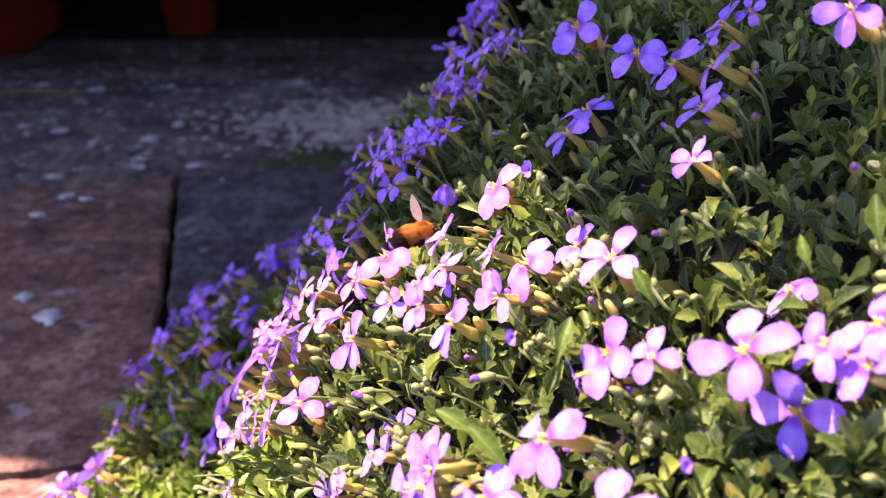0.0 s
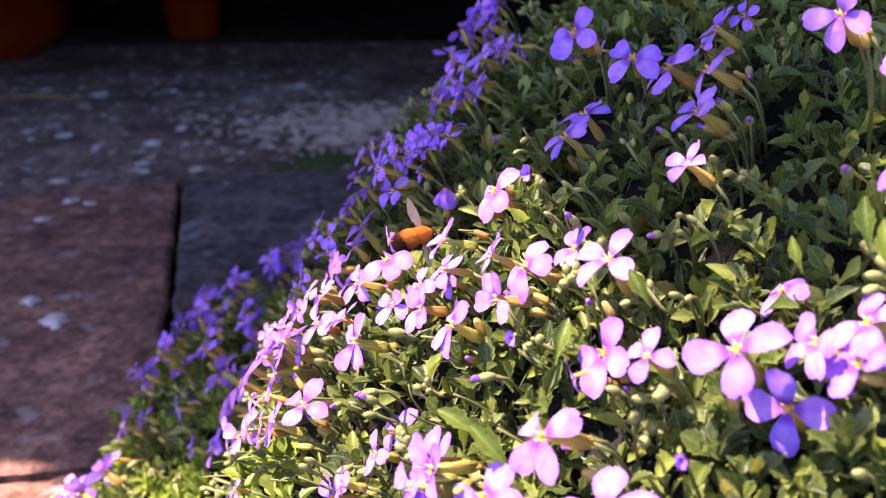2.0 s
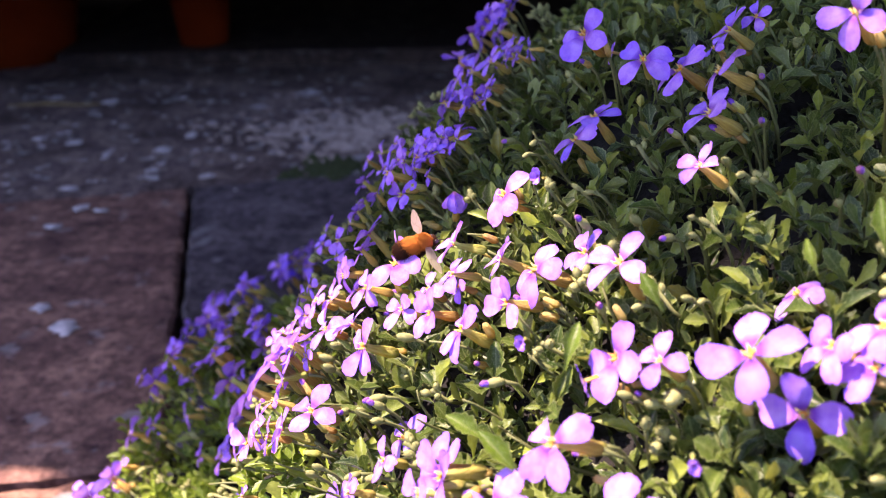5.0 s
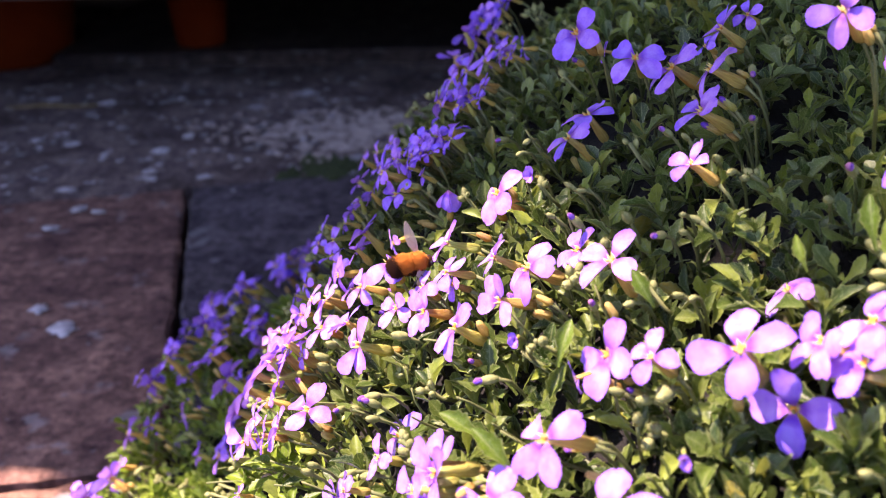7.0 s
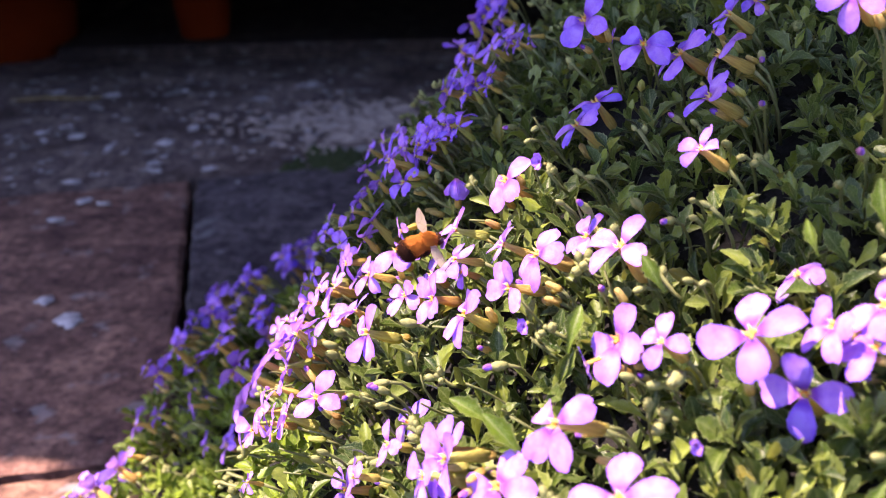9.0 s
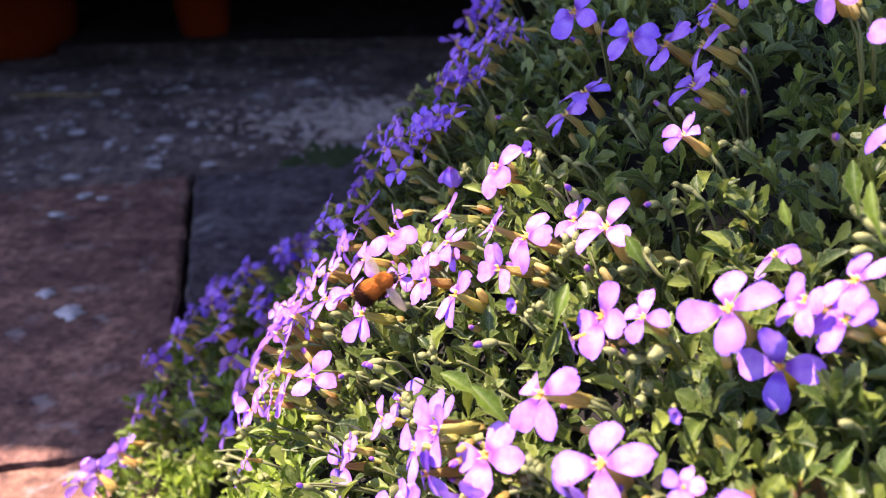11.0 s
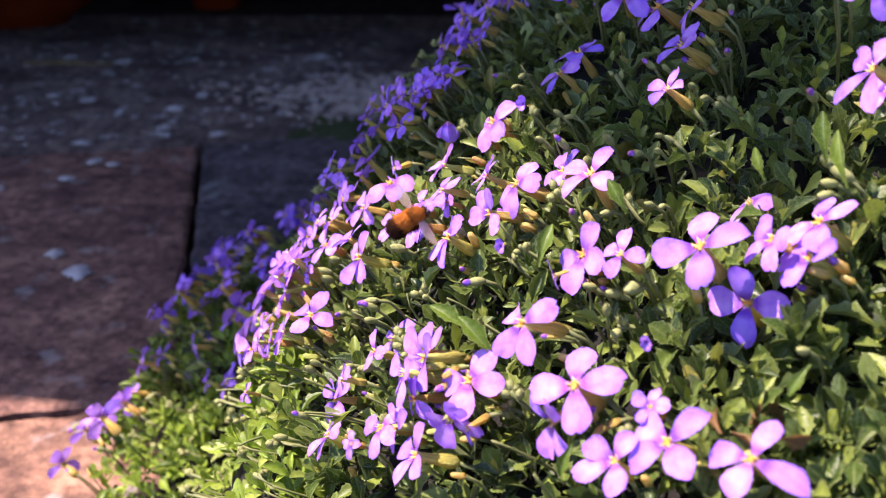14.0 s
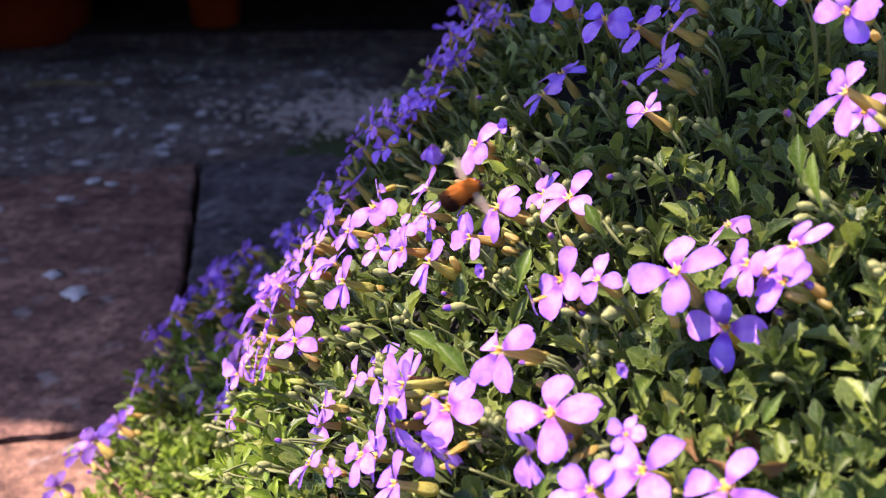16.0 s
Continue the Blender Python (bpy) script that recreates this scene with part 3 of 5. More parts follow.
ov = [(x * (1 + 0.18 * math.cos(4 * math.atan2(y, x))), y * (1 + 0.18 * math.cos(4 * math.atan2(y, x))), z) for x, y, z in ov]
OCHRE_MESH = mesh_of("sepal_cup", ov, of, (CALYX,))
tip_profile = [(0.17, 0.3), (0.2, 0.42), (0.19, 0.6), (0.1, 0.74), (0.0, 0.76)]
TIP_MESH = mesh_of("petal_tip", *lathe(tip_profile, 9), (PETAL,))


def flower_bud(x, y, z, size, turn, tilt, tip, ochre=False):
    r, s = facing(turn, tilt), size * 0.00072
    stalk = child("bud", stalk_mesh(r, 0.02, 0.5 * s), plant, INV @ (Matrix.Translation((x, y, z)) @ r.to_4x4()))
    child("sepal_cup", OCHRE_MESH if ochre else BUD_MESH, stalk, Matrix.Diagonal((s, s, s * 1.15, 1)))
    if tip:
        child("petal_tip", TIP_MESH, stalk, Matrix.Diagonal((s, s, s * 1.15, 1)))


def closed_flower(x, y, z, size, turn, tilt, fold=-68, label="drooping half-closed violet flower"):
    """A half-open bell: the petals folded forward round the throat."""
    r, s = facing(turn, tilt), size * 0.001
    stalk = child("flower", stalk_mesh(r, 0.022, 0.6 * s), plant, INV @ (Matrix.Translation((x, y, z)) @ r.to_4x4()), label)
    for k in range(4):
        child("petal", PETALS[k], stalk, pose(0, 0, 0, 0, 0, 90 * k + 20) @ pose(0, 0, 0, 0, fold, 0) @ Matrix.Diagonal((s, s * 1.1, s, 1)))
    child("calyx", CALYX_MESH, stalk, pose(0, 0, -0.30 * s) @ Matrix.Diagonal((s * 0.72, s * 0.72, s * 0.7, 1)))


closed_flower(0.0006, 0.3560, 0.3040, 17.5, -10, 74, 76, "drooping violet flower with its petals hanging down")
blooms.append(((-0.002, 0.343, 0.301), 0.012 ** 2))

LATER = []
closed_flower(0.030, 0.320, 0.322, 8.0, 11, 11, -50, "shrivelled faded violet flower")
closed_flower(0.056, 0.190, 0.297, 6.0, 41, -4, -50, "shrivelled faded violet flower")
closed_flower(0.020, 0.251, 0.296, 6.5, 32, 4, -50, "shrivelled faded violet flower")
LATER.append((0.053, 0.245, 0.316, 5.5, 14, 40, 0))
DRY_X, DRY_Y, DRY_Z = 0.076, 0.165, 0.294
# the open flowers that stand out one by one
flower(-0.0260, 0.3800, 0.3030, 17.0, -25, 10, 350)
flower(0.0491, 0.3662, 0.3614, 21.5, 17, 14, 339, ((3, 8, 1.0), (-18, 12, 1.0), (42, -16, 1.0), (6, 0, 1.1)), (-17, 30))
flower(0.0670, 0.3417, 0.3573, 20.2, 16, 24, 335, ((0, -12, 1.1), (-39, -12, 1.0), (3, -20, 1.0), (-6, 4, 1.1)), (18, 30))
flower(0.0789, 0.3359, 0.3548, 23.5, -41, 28, 53, ((9, 0, 1.0), (-3, -4, 1.0), (6, 4, 1.0), (-6, -4, 1.0)), (-18, 21))
flower(0.0882, 0.3205, 0.3581, 19.9, -53, 24, 36, ((-3, -4, 1.0), (-12, -12, 1.0), (9, -8, 1.0), (-12, -12, 1.0)), (-60, 11))
flower(0.0978, 0.3482, 0.3655, 19.2, -43, 29, 48, ((21, 4, 1.0), (0, 0, 1.0), (-15, 4, 1.0), (-3, 0, 1.0)), (-22, 23))
flower(0.0831, 0.3089, 0.3468, 19.5, -35, 38, 18, ((6, 8, 1.0), (0, 12, 1.0), (-3, 12, 1.0), (-3, 12, 1.0)), (-52, 16))
flower(0.0527, 0.3528, 0.3336, 19.9, -25, 58, 49, ((3, -12, 1.0), (-12, 0, 1.0), (12, -8, 1.1), (6, 4, 1.0)), (-51, 41))
flower(0.0451, 0.3451, 0.3272, 20.8, -34, 32, 51, ((0, -4, 1.0), (-3, -4, 1.0), (15, 0, 1.0), (-9, 0, 1.0)), (-48, 25))
flower(0.0727, 0.2731, 0.3412, 15.6, -32, 36, 27, ((-3, 12, 1.0), (3, 16, 1.0), (0, 12, 1.0), (0, 16, 1.0)), (-55, 22))
flower(0.0185, 0.3330, 0.3109, 21.4, 6, 20, 338, ((-3, 8, 1.0), (-15, 0, 1.1), (39, -28, 1.0), (15, 0, 1.1)), (-33, 24))
flower(-0.0206, 0.3743, 0.2955, 16.7, -8, 26, 346, ((-3, 12, 1.0), (0, 0, 1.0), (6, 12, 1.0), (-9, -4, 1.0)), (-22, 6))
flower(0.0008, 0.3126, 0.3001, 18.2, -49, 24, 68, ((24, 20, 1.0), (9, 12, 1.0), (-15, 24, 1.0), (-3, 12, 1.0)), (-40, -1))
flower(0.0160, 0.2895, 0.3049, 17.0, -48, 24, 66, ((9, 12, 1.0), (9, 4, 1.0), (-9, 12, 1.0), (0, 8, 1.0)), (-44, 12))
flower(-0.0201, 0.3124, 0.2932, 18.5, 44, 41, 293, ((0, 0, 1.0), (-24, -4, 1.0), (-36, -44, 0.9), (18, -4, 1.1)), (8, 46))
flower(-0.0320, 0.3295, 0.2761, 16.7, -8, 12, 331, ((-3, -8, 1.0), (-24, 8, 1.0), (6, -16, 1.0), (30, 16, 1.1)), (-34, 6))
flower(-0.0374, 0.3507, 0.2649, 14.0, -42, 22, 332, ((0, 20, 1.0), (-3, 12, 1.0), (15, 20, 1.0), (-6, 12, 1.0)))
flower(-0.0474, 0.3463, 0.2627, 20.0, -41, 12, 61, ((-3, 0, 1.0), (6, 0, 1.0), (12, 0, 1.0), (-9, 4, 1.1)), (5, 23))
flower(-0.0547, 0.3550, 0.2583, 15.4, -23, 18, 33, ((-3, 0, 1.0), (21, -8, 1.0), (3, -4, 1.0), (-3, 0, 1.1)))
flower(-0.0308, 0.2971, 0.2691, 21.7, -10, 9, 349, ((-15, 0, 1.0), (0, -8, 1.0), (12, -4, 1.0), (21, 4, 1.0)), (-18, 12))
flower(-0.0474, 0.3250, 0.2612, 15.1, -9, 37, 0, ((0, -12, 1.0), (-30, -4, 1.0), (3, -16, 1.0), (12, -4, 1.2)), (-23, 20))
flower(-0.0360, 0.3150, 0.2681, 15.9, -49, 26, 354, ((-27, 20, 1.1), (15, 12, 1.0), (30, 20, 1.0), (-18, 16, 1.0)), (10, 34))
flower(-0.0171, 0.2975, 0.2831, 14.5, 1, 24, 356, ((-3, 0, 1.0), (-30, 28, 0.9), (9, 0, 1.0), (3, 12, 1.2)))
flower(-0.0073, 0.2861, 0.2873, 18.5, -12, 17, 347, ((0, 12, 1.0), (3, 12, 1.0), (0, 16, 1.0), (0, 12, 1.0)), (-7, 10))
flower(0.0002, 0.2956, 0.2970, 15.7, -29, 31, 331, ((3, -4, 1.0), (9, 0, 1.0), (-3, -8, 1.0), (-9, 0, 1.0)), (-37, -2))
flower(0.0022, 0.2937, 0.2934, 10.7, -8, 1, 40, ((-9, 8, 1.0), (42, -16, 1.0), (3, 4, 1.0), (-9, 0, 1.1)), (-31, 12))
flower(0.0028, 0.2704, 0.2898, 21.1, -31, 19, 66, ((-3, 0, 1.0), (9, -8, 1.0), (18, 4, 1.0), (-21, -4, 1.0)), (-16, 25))
flower(0.0168, 0.2697, 0.2993, 19.6, -15, -3, 346, ((-3, 8, 1.0), (3, 16, 1.0), (-3, 12, 1.0), (-42, 28, 0.9)), (-22, 5))
flower(0.0256, 0.2769, 0.3069, 21.2, -4, 32, 19, ((6, 8, 1.0), (-12, -8, 1.0), (33, -20, 1.0), (3, -8, 1.1)), (-29, 13))
flower(0.0419, 0.2850, 0.3090, 18.3, -26, 28, 335, ((-3, 0, 1.0), (3, 0, 1.0), (3, 0, 1.0), (3, 4, 1.0)))
flower(0.0472, 0.2529, 0.3197, 21.0, -22, 48, 13, ((-3, -4, 1.0), (0, 4, 1.0), (9, 0, 1.0), (-3, 8, 1.1)), (-51, 40))
flower(0.0430, 0.2267, 0.3044, 20.8, 3, 16, 0, ((0, 12, 1.0), (-12, 0, 1.0), (36, -20, 1.0), (15, 8, 1.2)), (-3, 28))
flower(0.0519, 0.2142, 0.3105, 15.0, -8, 35, 16, ((9, -4, 1.0), (3, 0, 1.0), (-9, -4, 1.0), (0, 4, 1.0)), (-29, 28))
flower(-0.0487, 0.2869, 0.2497, 19.1, 12, 43, 359, ((6, -8, 1.0), (-3, 8, 1.1), (-6, -8, 1.0), (3, 12, 1.0)), (-23, 22))
flower(-0.0599, 0.2911, 0.2393, 18.6, -34, 9, 0, ((-3, 12, 1.0), (-6, 4, 1.0), (3, 8, 1.0), (6, 4, 1.0)), (-42, 10))
flower(-0.0167, 0.2738, 0.2476, 17.2, -5, 32, 352, ((3, -4, 1.0), (-3, -4, 1.2), (-6, -12, 1.0), (6, -12, 0.9)), (-33, 22))
flower(-0.0204, 0.2407, 0.2623, 14.3, -25, 17, 43, ((-15, 0, 1.0), (3, 4, 1.0), (18, 0, 1.0), (3, 12, 1.0)), (-8, 18))
flower(-0.0773, 0.3080, 0.2220, 15.9, -12, 31, 358, ((-18, 8, 1.0), (12, -4, 1.3), (18, 12, 1.0), (-36, -12, 0.9)), (23, 12))
flower(0.0938, 0.2413, 0.3156, 15.8, -34, 39, 26, ((6, -8, 1.1), (9, -20, 1.0), (-3, -20, 1.0), (-6, -8, 1.2)), (-41, 26))
flower(0.1100, 0.2709, 0.3858, 17.3, 11, -3, 349, ((-6, 4, 1.1), (-9, 32, 0.9), (33, 12, 1.2), (6, 4, 1.2)), (-47, 43))
flower(0.0894, 0.2028, 0.3207, 19.8, -37, 14, 342, ((-15, 4, 1.0), (-42, 8, 0.8), (15, 4, 1.0), (3, 12, 1.0)))
flower(0.1008, 0.2029, 0.3257, 21.7, -39, 32, 336, ((0, 0, 1.0), (6, -4, 1.0), (-6, 0, 1.0), (6, 0, 1.0)), (-22, 29))
flower(0.0971, 0.1956, 0.3190, 20.4, -31, 25, 35, ((0, 0, 1.0), (42, -12, 0.8), (6, -4, 1.0), (-9, 4, 1.0)), (-12, 21))
flower(0.0866, 0.2065, 0.3000, 22.2, 14, 0, 15, ((0, 4, 1.1), (6, 24, 1.0), (-3, 4, 1.0), (-6, 12, 1.1)), (0, 34))
flower(0.0717, 0.2068, 0.3165, 24.7, -8, 33, 315, ((-3, -4, 1.0), (-3, 4, 1.1), (-3, -4, 1.0), (9, 4, 1.0)), (-7, 41))
flower(0.0244, 0.2020, 0.2949, 21.1, -6, 22, 337, ((-15, -4, 1.1), (-9, -4, 1.1), (18, -16, 1.0), (12, 0, 1.1)), (-33, 1))
flower(0.0370, 0.1793, 0.2896, 23.8, 7, 36, 33, ((0, 4, 1.1), (-6, -8, 1.0), (6, 4, 1.0), (3, 4, 1.1)), (-1, 34))
flower(0.0576, 0.1604, 0.2859, 21.9, -1, 37, 336, ((0, 8, 1.0), (-3, 12, 1.1), (18, -20, 0.9), (3, 12, 1.0)), (1, 28))
flower(0.0742, 0.1492, 0.2896, 21.5, -41, 44, 48, ((-6, -32, 1.3), (-18, 8, 1.0), (9, 8, 1.0), (3, 0, 1.0)), (-9, 29))
flower(0.0457, 0.1617, 0.2793, 17.1, 3, 29, 356, ((-42, 20, 1.2), (-3, 12, 1.0), (0, 12, 1.0), (-33, 20, 1.3)), (0, 41))
flower(0.0100, 0.2024, 0.2758, 21.7, 29, 37, 355, ((6, 8, 1.0), (-21, 8, 1.0), (15, -44, 0.9), (9, 0, 1.1)), (-9, 24))
flower(0.0048, 0.1960, 0.2680, 20.6, 20, -32, 341, ((-6, 4, 1.0), (-9, 12, 1.0), (42, 8, 0.8), (12, 16, 1.0)))
flower(-0.0019, 0.2233, 0.2726, 19.5, -35, 25, 347, ((6, 16, 1.0), (3, 12, 1.0), (-9, 16, 1.0), (0, 12, 1.0)), (-39, -2))
flower(-0.0086, 0.2141, 0.2709, 20.1, -28, -2, 51, ((-9, 4, 1.0), (42, 24, 0.8), (12, 4, 1.0), (-6, 8, 1.0)), (-40, -5))
flower(-0.0158, 0.2074, 0.2558, 17.2, -14, 30, 16, ((-6, 4, 1.0), (-12, -12, 1.0), (9, -4, 1.0), (9, -4, 1.1)), (-25, 0))
flower(-0.0372, 0.2633, 0.2286, 19.6, -7, 17, 348, ((-9, -8, 1.0), (0, -4, 1.1), (3, -12, 1.0), (3, -4, 1.0)), (-29, -1))
flower(-0.0335, 0.2195, 0.2441, 16.4, -35, 22, 353, ((-21, 4, 1.1), (-24, 4, 1.0), (21, -4, 1.0), (27, 8, 1.1)), (2, 32))
flower(-0.0046, 0.1929, 0.2567, 20.0, -25, 19, 10, ((-9, 8, 1.0), (0, 8, 1.0), (12, 4, 1.0), (9, 16, 1.0)), (-38, -1))
flower(0.1144, 0.2200, 0.3621, 19.3, -36, 17, 354, ((-42, -12, 1.3), (-21, 24, 0.9), (0, 8, 1.0), (-3, 12, 1.3)))

for x, y, z, size, turn, tilt, spin in (
):
    flower(x, y, z, size * (1.2 if x < 0.04 and y > 0.33 else 1.0), turn - (18 if x < 0.04 and y > 0.33 else 0), tilt, spin)

for x, y, z, size, turn, tilt, spin in (
    (-0.008, 0.299, 0.290, 13.9, -11, 30, 30),
):
    flower(x, y, z, size * (1.2 if x < 0.04 and y > 0.33 else 1.0), turn - (18 if x < 0.04 and y > 0.33 else 0), tilt, spin)

for x, y, z, size, turn, tilt, spin in (
    (-0.060, 0.327, 0.253, 21.8, -48, 26, 55),
    (-0.068, 0.332, 0.243, 21.8, -48, 26, 55),
    (-0.062, 0.331, 0.245, 19.3, -43, 26, 40),
    (-0.064, 0.321, 0.242, 14.7, -31, -20, 50),
    (-0.055, 0.323, 0.251, 10.4, -11, 0, 30),
    (-0.031, 0.238, 0.253, 13.0, -31, 0, 60),
):
    flower(x, y, z, size * (1.2 if x < 0.04 and y > 0.33 else 1.0), turn - (18 if x < 0.04 and y > 0.33 else 0), tilt, spin)

for x, y, z, size, turn, tilt, spin in (
    (0.035, 0.224, 0.299, 9.3, -28, -25, 20),
    (0.107, 0.350, 0.370, 11.8, -8, 20, 50),
):
    flower(x, y, z, size * (1.2 if x < 0.04 and y > 0.33 else 1.0), turn - (18 if x < 0.04 and y > 0.33 else 0), tilt, spin)

for x, y, z, size, turn, tilt, spin in (
    (0.091, 0.342, 0.361, 9.0, -28, 20, 20),
    (0.062, 0.377, 0.352, 9.0, -48, 0, 40),
    (0.019, 0.465, 0.329, 14.9, -11, 20, 30),
    (-0.033, 0.369, 0.281, 18.3, -48, 26, 65),
    (0.032, 0.179, 0.279, 19.8, -12, -30, 80),
    (0.055, 0.171, 0.289, 11.0, -8, 30, 20),
    (-0.003, 0.216, 0.275, 21.8, -14, 0, 60),
):
    flower(x, y, z, size * (1.2 if x < 0.04 and y > 0.33 else 1.0), turn - (18 if x < 0.04 and y > 0.33 else 0), tilt, spin)

for x, y, z, size, turn, tilt, spin in (
    (-0.006, 0.211, 0.264, 17.6, -16, 0, 70),
    (-0.011, 0.206, 0.257, 16.3, -16, 0, 50),
    (-0.025, 0.210, 0.248, 9.0, -2, 20, 30),
    (0.010, 0.191, 0.268, 11.2, -12, -30, 20),
    (-0.110, 0.417, 0.109, 21.2, -46, 0, 60),
    (-0.196, 0.431, 0.102, 21.8, -61, 0, 55),
    (-0.232, 0.485, 0.055, 18.2, -61, 0, 55),
):
    flower(x, y, z, size * (1.2 if x < 0.04 and y > 0.33 else 1.0), turn - (18 if x < 0.04 and y > 0.33 else 0), tilt, spin)

for x, y, z, size, turn, tilt, spin in (
    (-0.238, 0.459, 0.048, 19.1, -56, 0, 50),
    (-0.204, 0.485, 0.076, 19.5, -56, 0, 50),
    (-0.099, 0.414, 0.180, 23.0, -33, 10, 50),
    (-0.111, 0.437, 0.153, 21.8, -29, 10, 60),
    (-0.072, 0.309, 0.230, 15.6, -23, 0, 40),
    (-0.086, 0.325, 0.211, 16.0, -19, 10, 50),
    (-0.066, 0.295, 0.234, 13.7, -39, 0, 60),
    (-0.133, 0.469, 0.103, 18.1, -11, 10, 30),
    (-0.123, 0.473, 0.151, 21.8, -46, 10, 70),
    (-0.067, 0.314, 0.237, 14.3, -41, 10, 40),
    (-0.078, 0.347, 0.228, 18.2, -41, 10, 60),
    (0.117, 0.235, 0.380, 19.0, -3, 5, 30),
    (0.129, 0.243, 0.350, 14.4, 2, 25, 60),
):
    flower(x, y, z, size * (1.2 if x < 0.04 and y > 0.33 else 1.0), turn - (18 if x < 0.04 and y > 0.33 else 0), tilt, spin)

for x, y, z, size, turn, tilt, spin in (
    (0.011, 0.563, 0.322, 15.4, -87, 23, 68),
    (0.026, 0.563, 0.324, 17.0, -39, 7, 25),
    (0.019, 0.566, 0.330, 12.3, -74, 11, 39),
    (0.005, 0.577, 0.305, 17.6, -46, 75, 45),
    (0.002, 0.483, 0.315, 13.5, -34, 10, 47),
    (-0.004, 0.459, 0.311, 14.2, -42, -2, 43),
    (0.016, 0.427, 0.326, 9.6, -14, 11, 65),
    (0.005, 0.425, 0.318, 10.8, -3, 12, 77),
    (0.026, 0.469, 0.333, 9.1, 11, 25, 76),
    (0.030, 0.440, 0.337, 9.0, -38, 12, 20),
    (0.021, 0.568, 0.334, 12.3, 20, 11, 59),
    (0.031, 0.568, 0.335, 12.3, -31, 34, 55),
    (-0.007, 0.423, 0.308, 10.9, -48, 10, 51),
):
    flower(x, y, z, size * (1.2 if x < 0.04 and y > 0.33 else 1.0), turn - (18 if x < 0.04 and y > 0.33 else 0), tilt, spin)

for x, y, z, size, turn, tilt, spin in (
    (-0.012, 0.421, 0.304, 12.1, -4, 26, 42),
    (-0.001, 0.396, 0.312, 11.8, -9, -34, 56),
    (-0.021, 0.416, 0.296, 13.2, -1, -1, 57),
    (-0.016, 0.422, 0.301, 10.9, -19, 28, 43),
    (-0.024, 0.436, 0.294, 11.3, -36, -3, 69),
    (-0.031, 0.429, 0.288, 11.2, -27, 41, 77),
    (-0.009, 0.400, 0.305, 9.2, -8, 19, 65),
    (-0.016, 0.397, 0.299, 9.0, -30, 0, 74),
    (-0.044, 0.492, 0.271, 11.4, -11, 26, 48),
    (-0.042, 0.442, 0.277, 11.9, -44, 20, 28),
    (-0.039, 0.412, 0.279, 9.7, -85, 28, 36),
    (-0.042, 0.406, 0.276, 9.0, -65, 17, 67),
    (-0.033, 0.404, 0.285, 9.0, -49, 29, 30),
):
    flower(x, y, z, size * (1.2 if x < 0.04 and y > 0.33 else 1.0), turn - (18 if x < 0.04 and y > 0.33 else 0), tilt, spin)

for x, y, z, size, turn, tilt, spin in (
    (-0.036, 0.361, 0.277, 10.9, -47, 28, 48),
    (-0.020, 0.340, 0.289, 9.4, 1, -22, 32),
    (-0.045, 0.403, 0.272, 9.6, -18, 5, 56),
    (-0.050, 0.396, 0.267, 11.8, 12, -5, 67),
    (-0.049, 0.380, 0.266, 10.5, -51, 41, 36),
    (-0.059, 0.437, 0.257, 9.4, -26, 9, 31),
    (-0.044, 0.364, 0.270, 9.0, 14, 29, 44),
    (-0.152, 0.778, 0.081, 21.7, -7, 36, 49),
    (-0.143, 0.796, 0.081, 19.2, -41, 1, 64),
    (-0.131, 0.796, 0.081, 22.1, -45, 40, 52),
    (-0.126, 0.821, 0.081, 19.7, -40, 10, 29),
    (-0.134, 0.779, 0.075, 18.9, -20, 26, 55),
    (-0.143, 0.778, 0.073, 18.9, -67, 15, 60),
):
    flower(x, y, z, size * (1.2 if x < 0.04 and y > 0.33 else 1.0), turn - (18 if x < 0.04 and y > 0.33 else 0), tilt, spin)

for x, y, z, size, turn, tilt, spin in (
    (-0.061, 0.425, 0.253, 9.0, 3, 29, 31),
    (-0.197, 0.886, 0.014, 18.9, -33, 21, 63),
    (-0.144, 0.593, 0.147, 16.7, -31, 30, 66),
    (-0.195, 0.769, 0.051, 18.9, -22, 14, 22),
    (-0.131, 0.572, 0.141, 14.1, -12, 20, 64),
    (-0.193, 0.708, 0.081, 20.0, 9, 42, 21),
    (-0.165, 0.585, 0.126, 16.7, -74, 9, 40),
    (-0.158, 0.591, 0.129, 14.6, -13, -25, 24),
    (-0.126, 0.556, 0.139, 17.3, 2, 35, 75),
    (-0.117, 0.535, 0.137, 17.5, -49, 1, 69),
    (-0.148, 0.538, 0.135, 18.9, -24, 27, 64),
    (-0.065, 0.360, 0.246, 9.0, -30, 29, 72),
    (-0.071, 0.364, 0.239, 9.1, -22, 47, 40),
):
    flower(x, y, z, size * (1.2 if x < 0.04 and y > 0.33 else 1.0), turn - (18 if x < 0.04 and y > 0.33 else 0), tilt, spin)

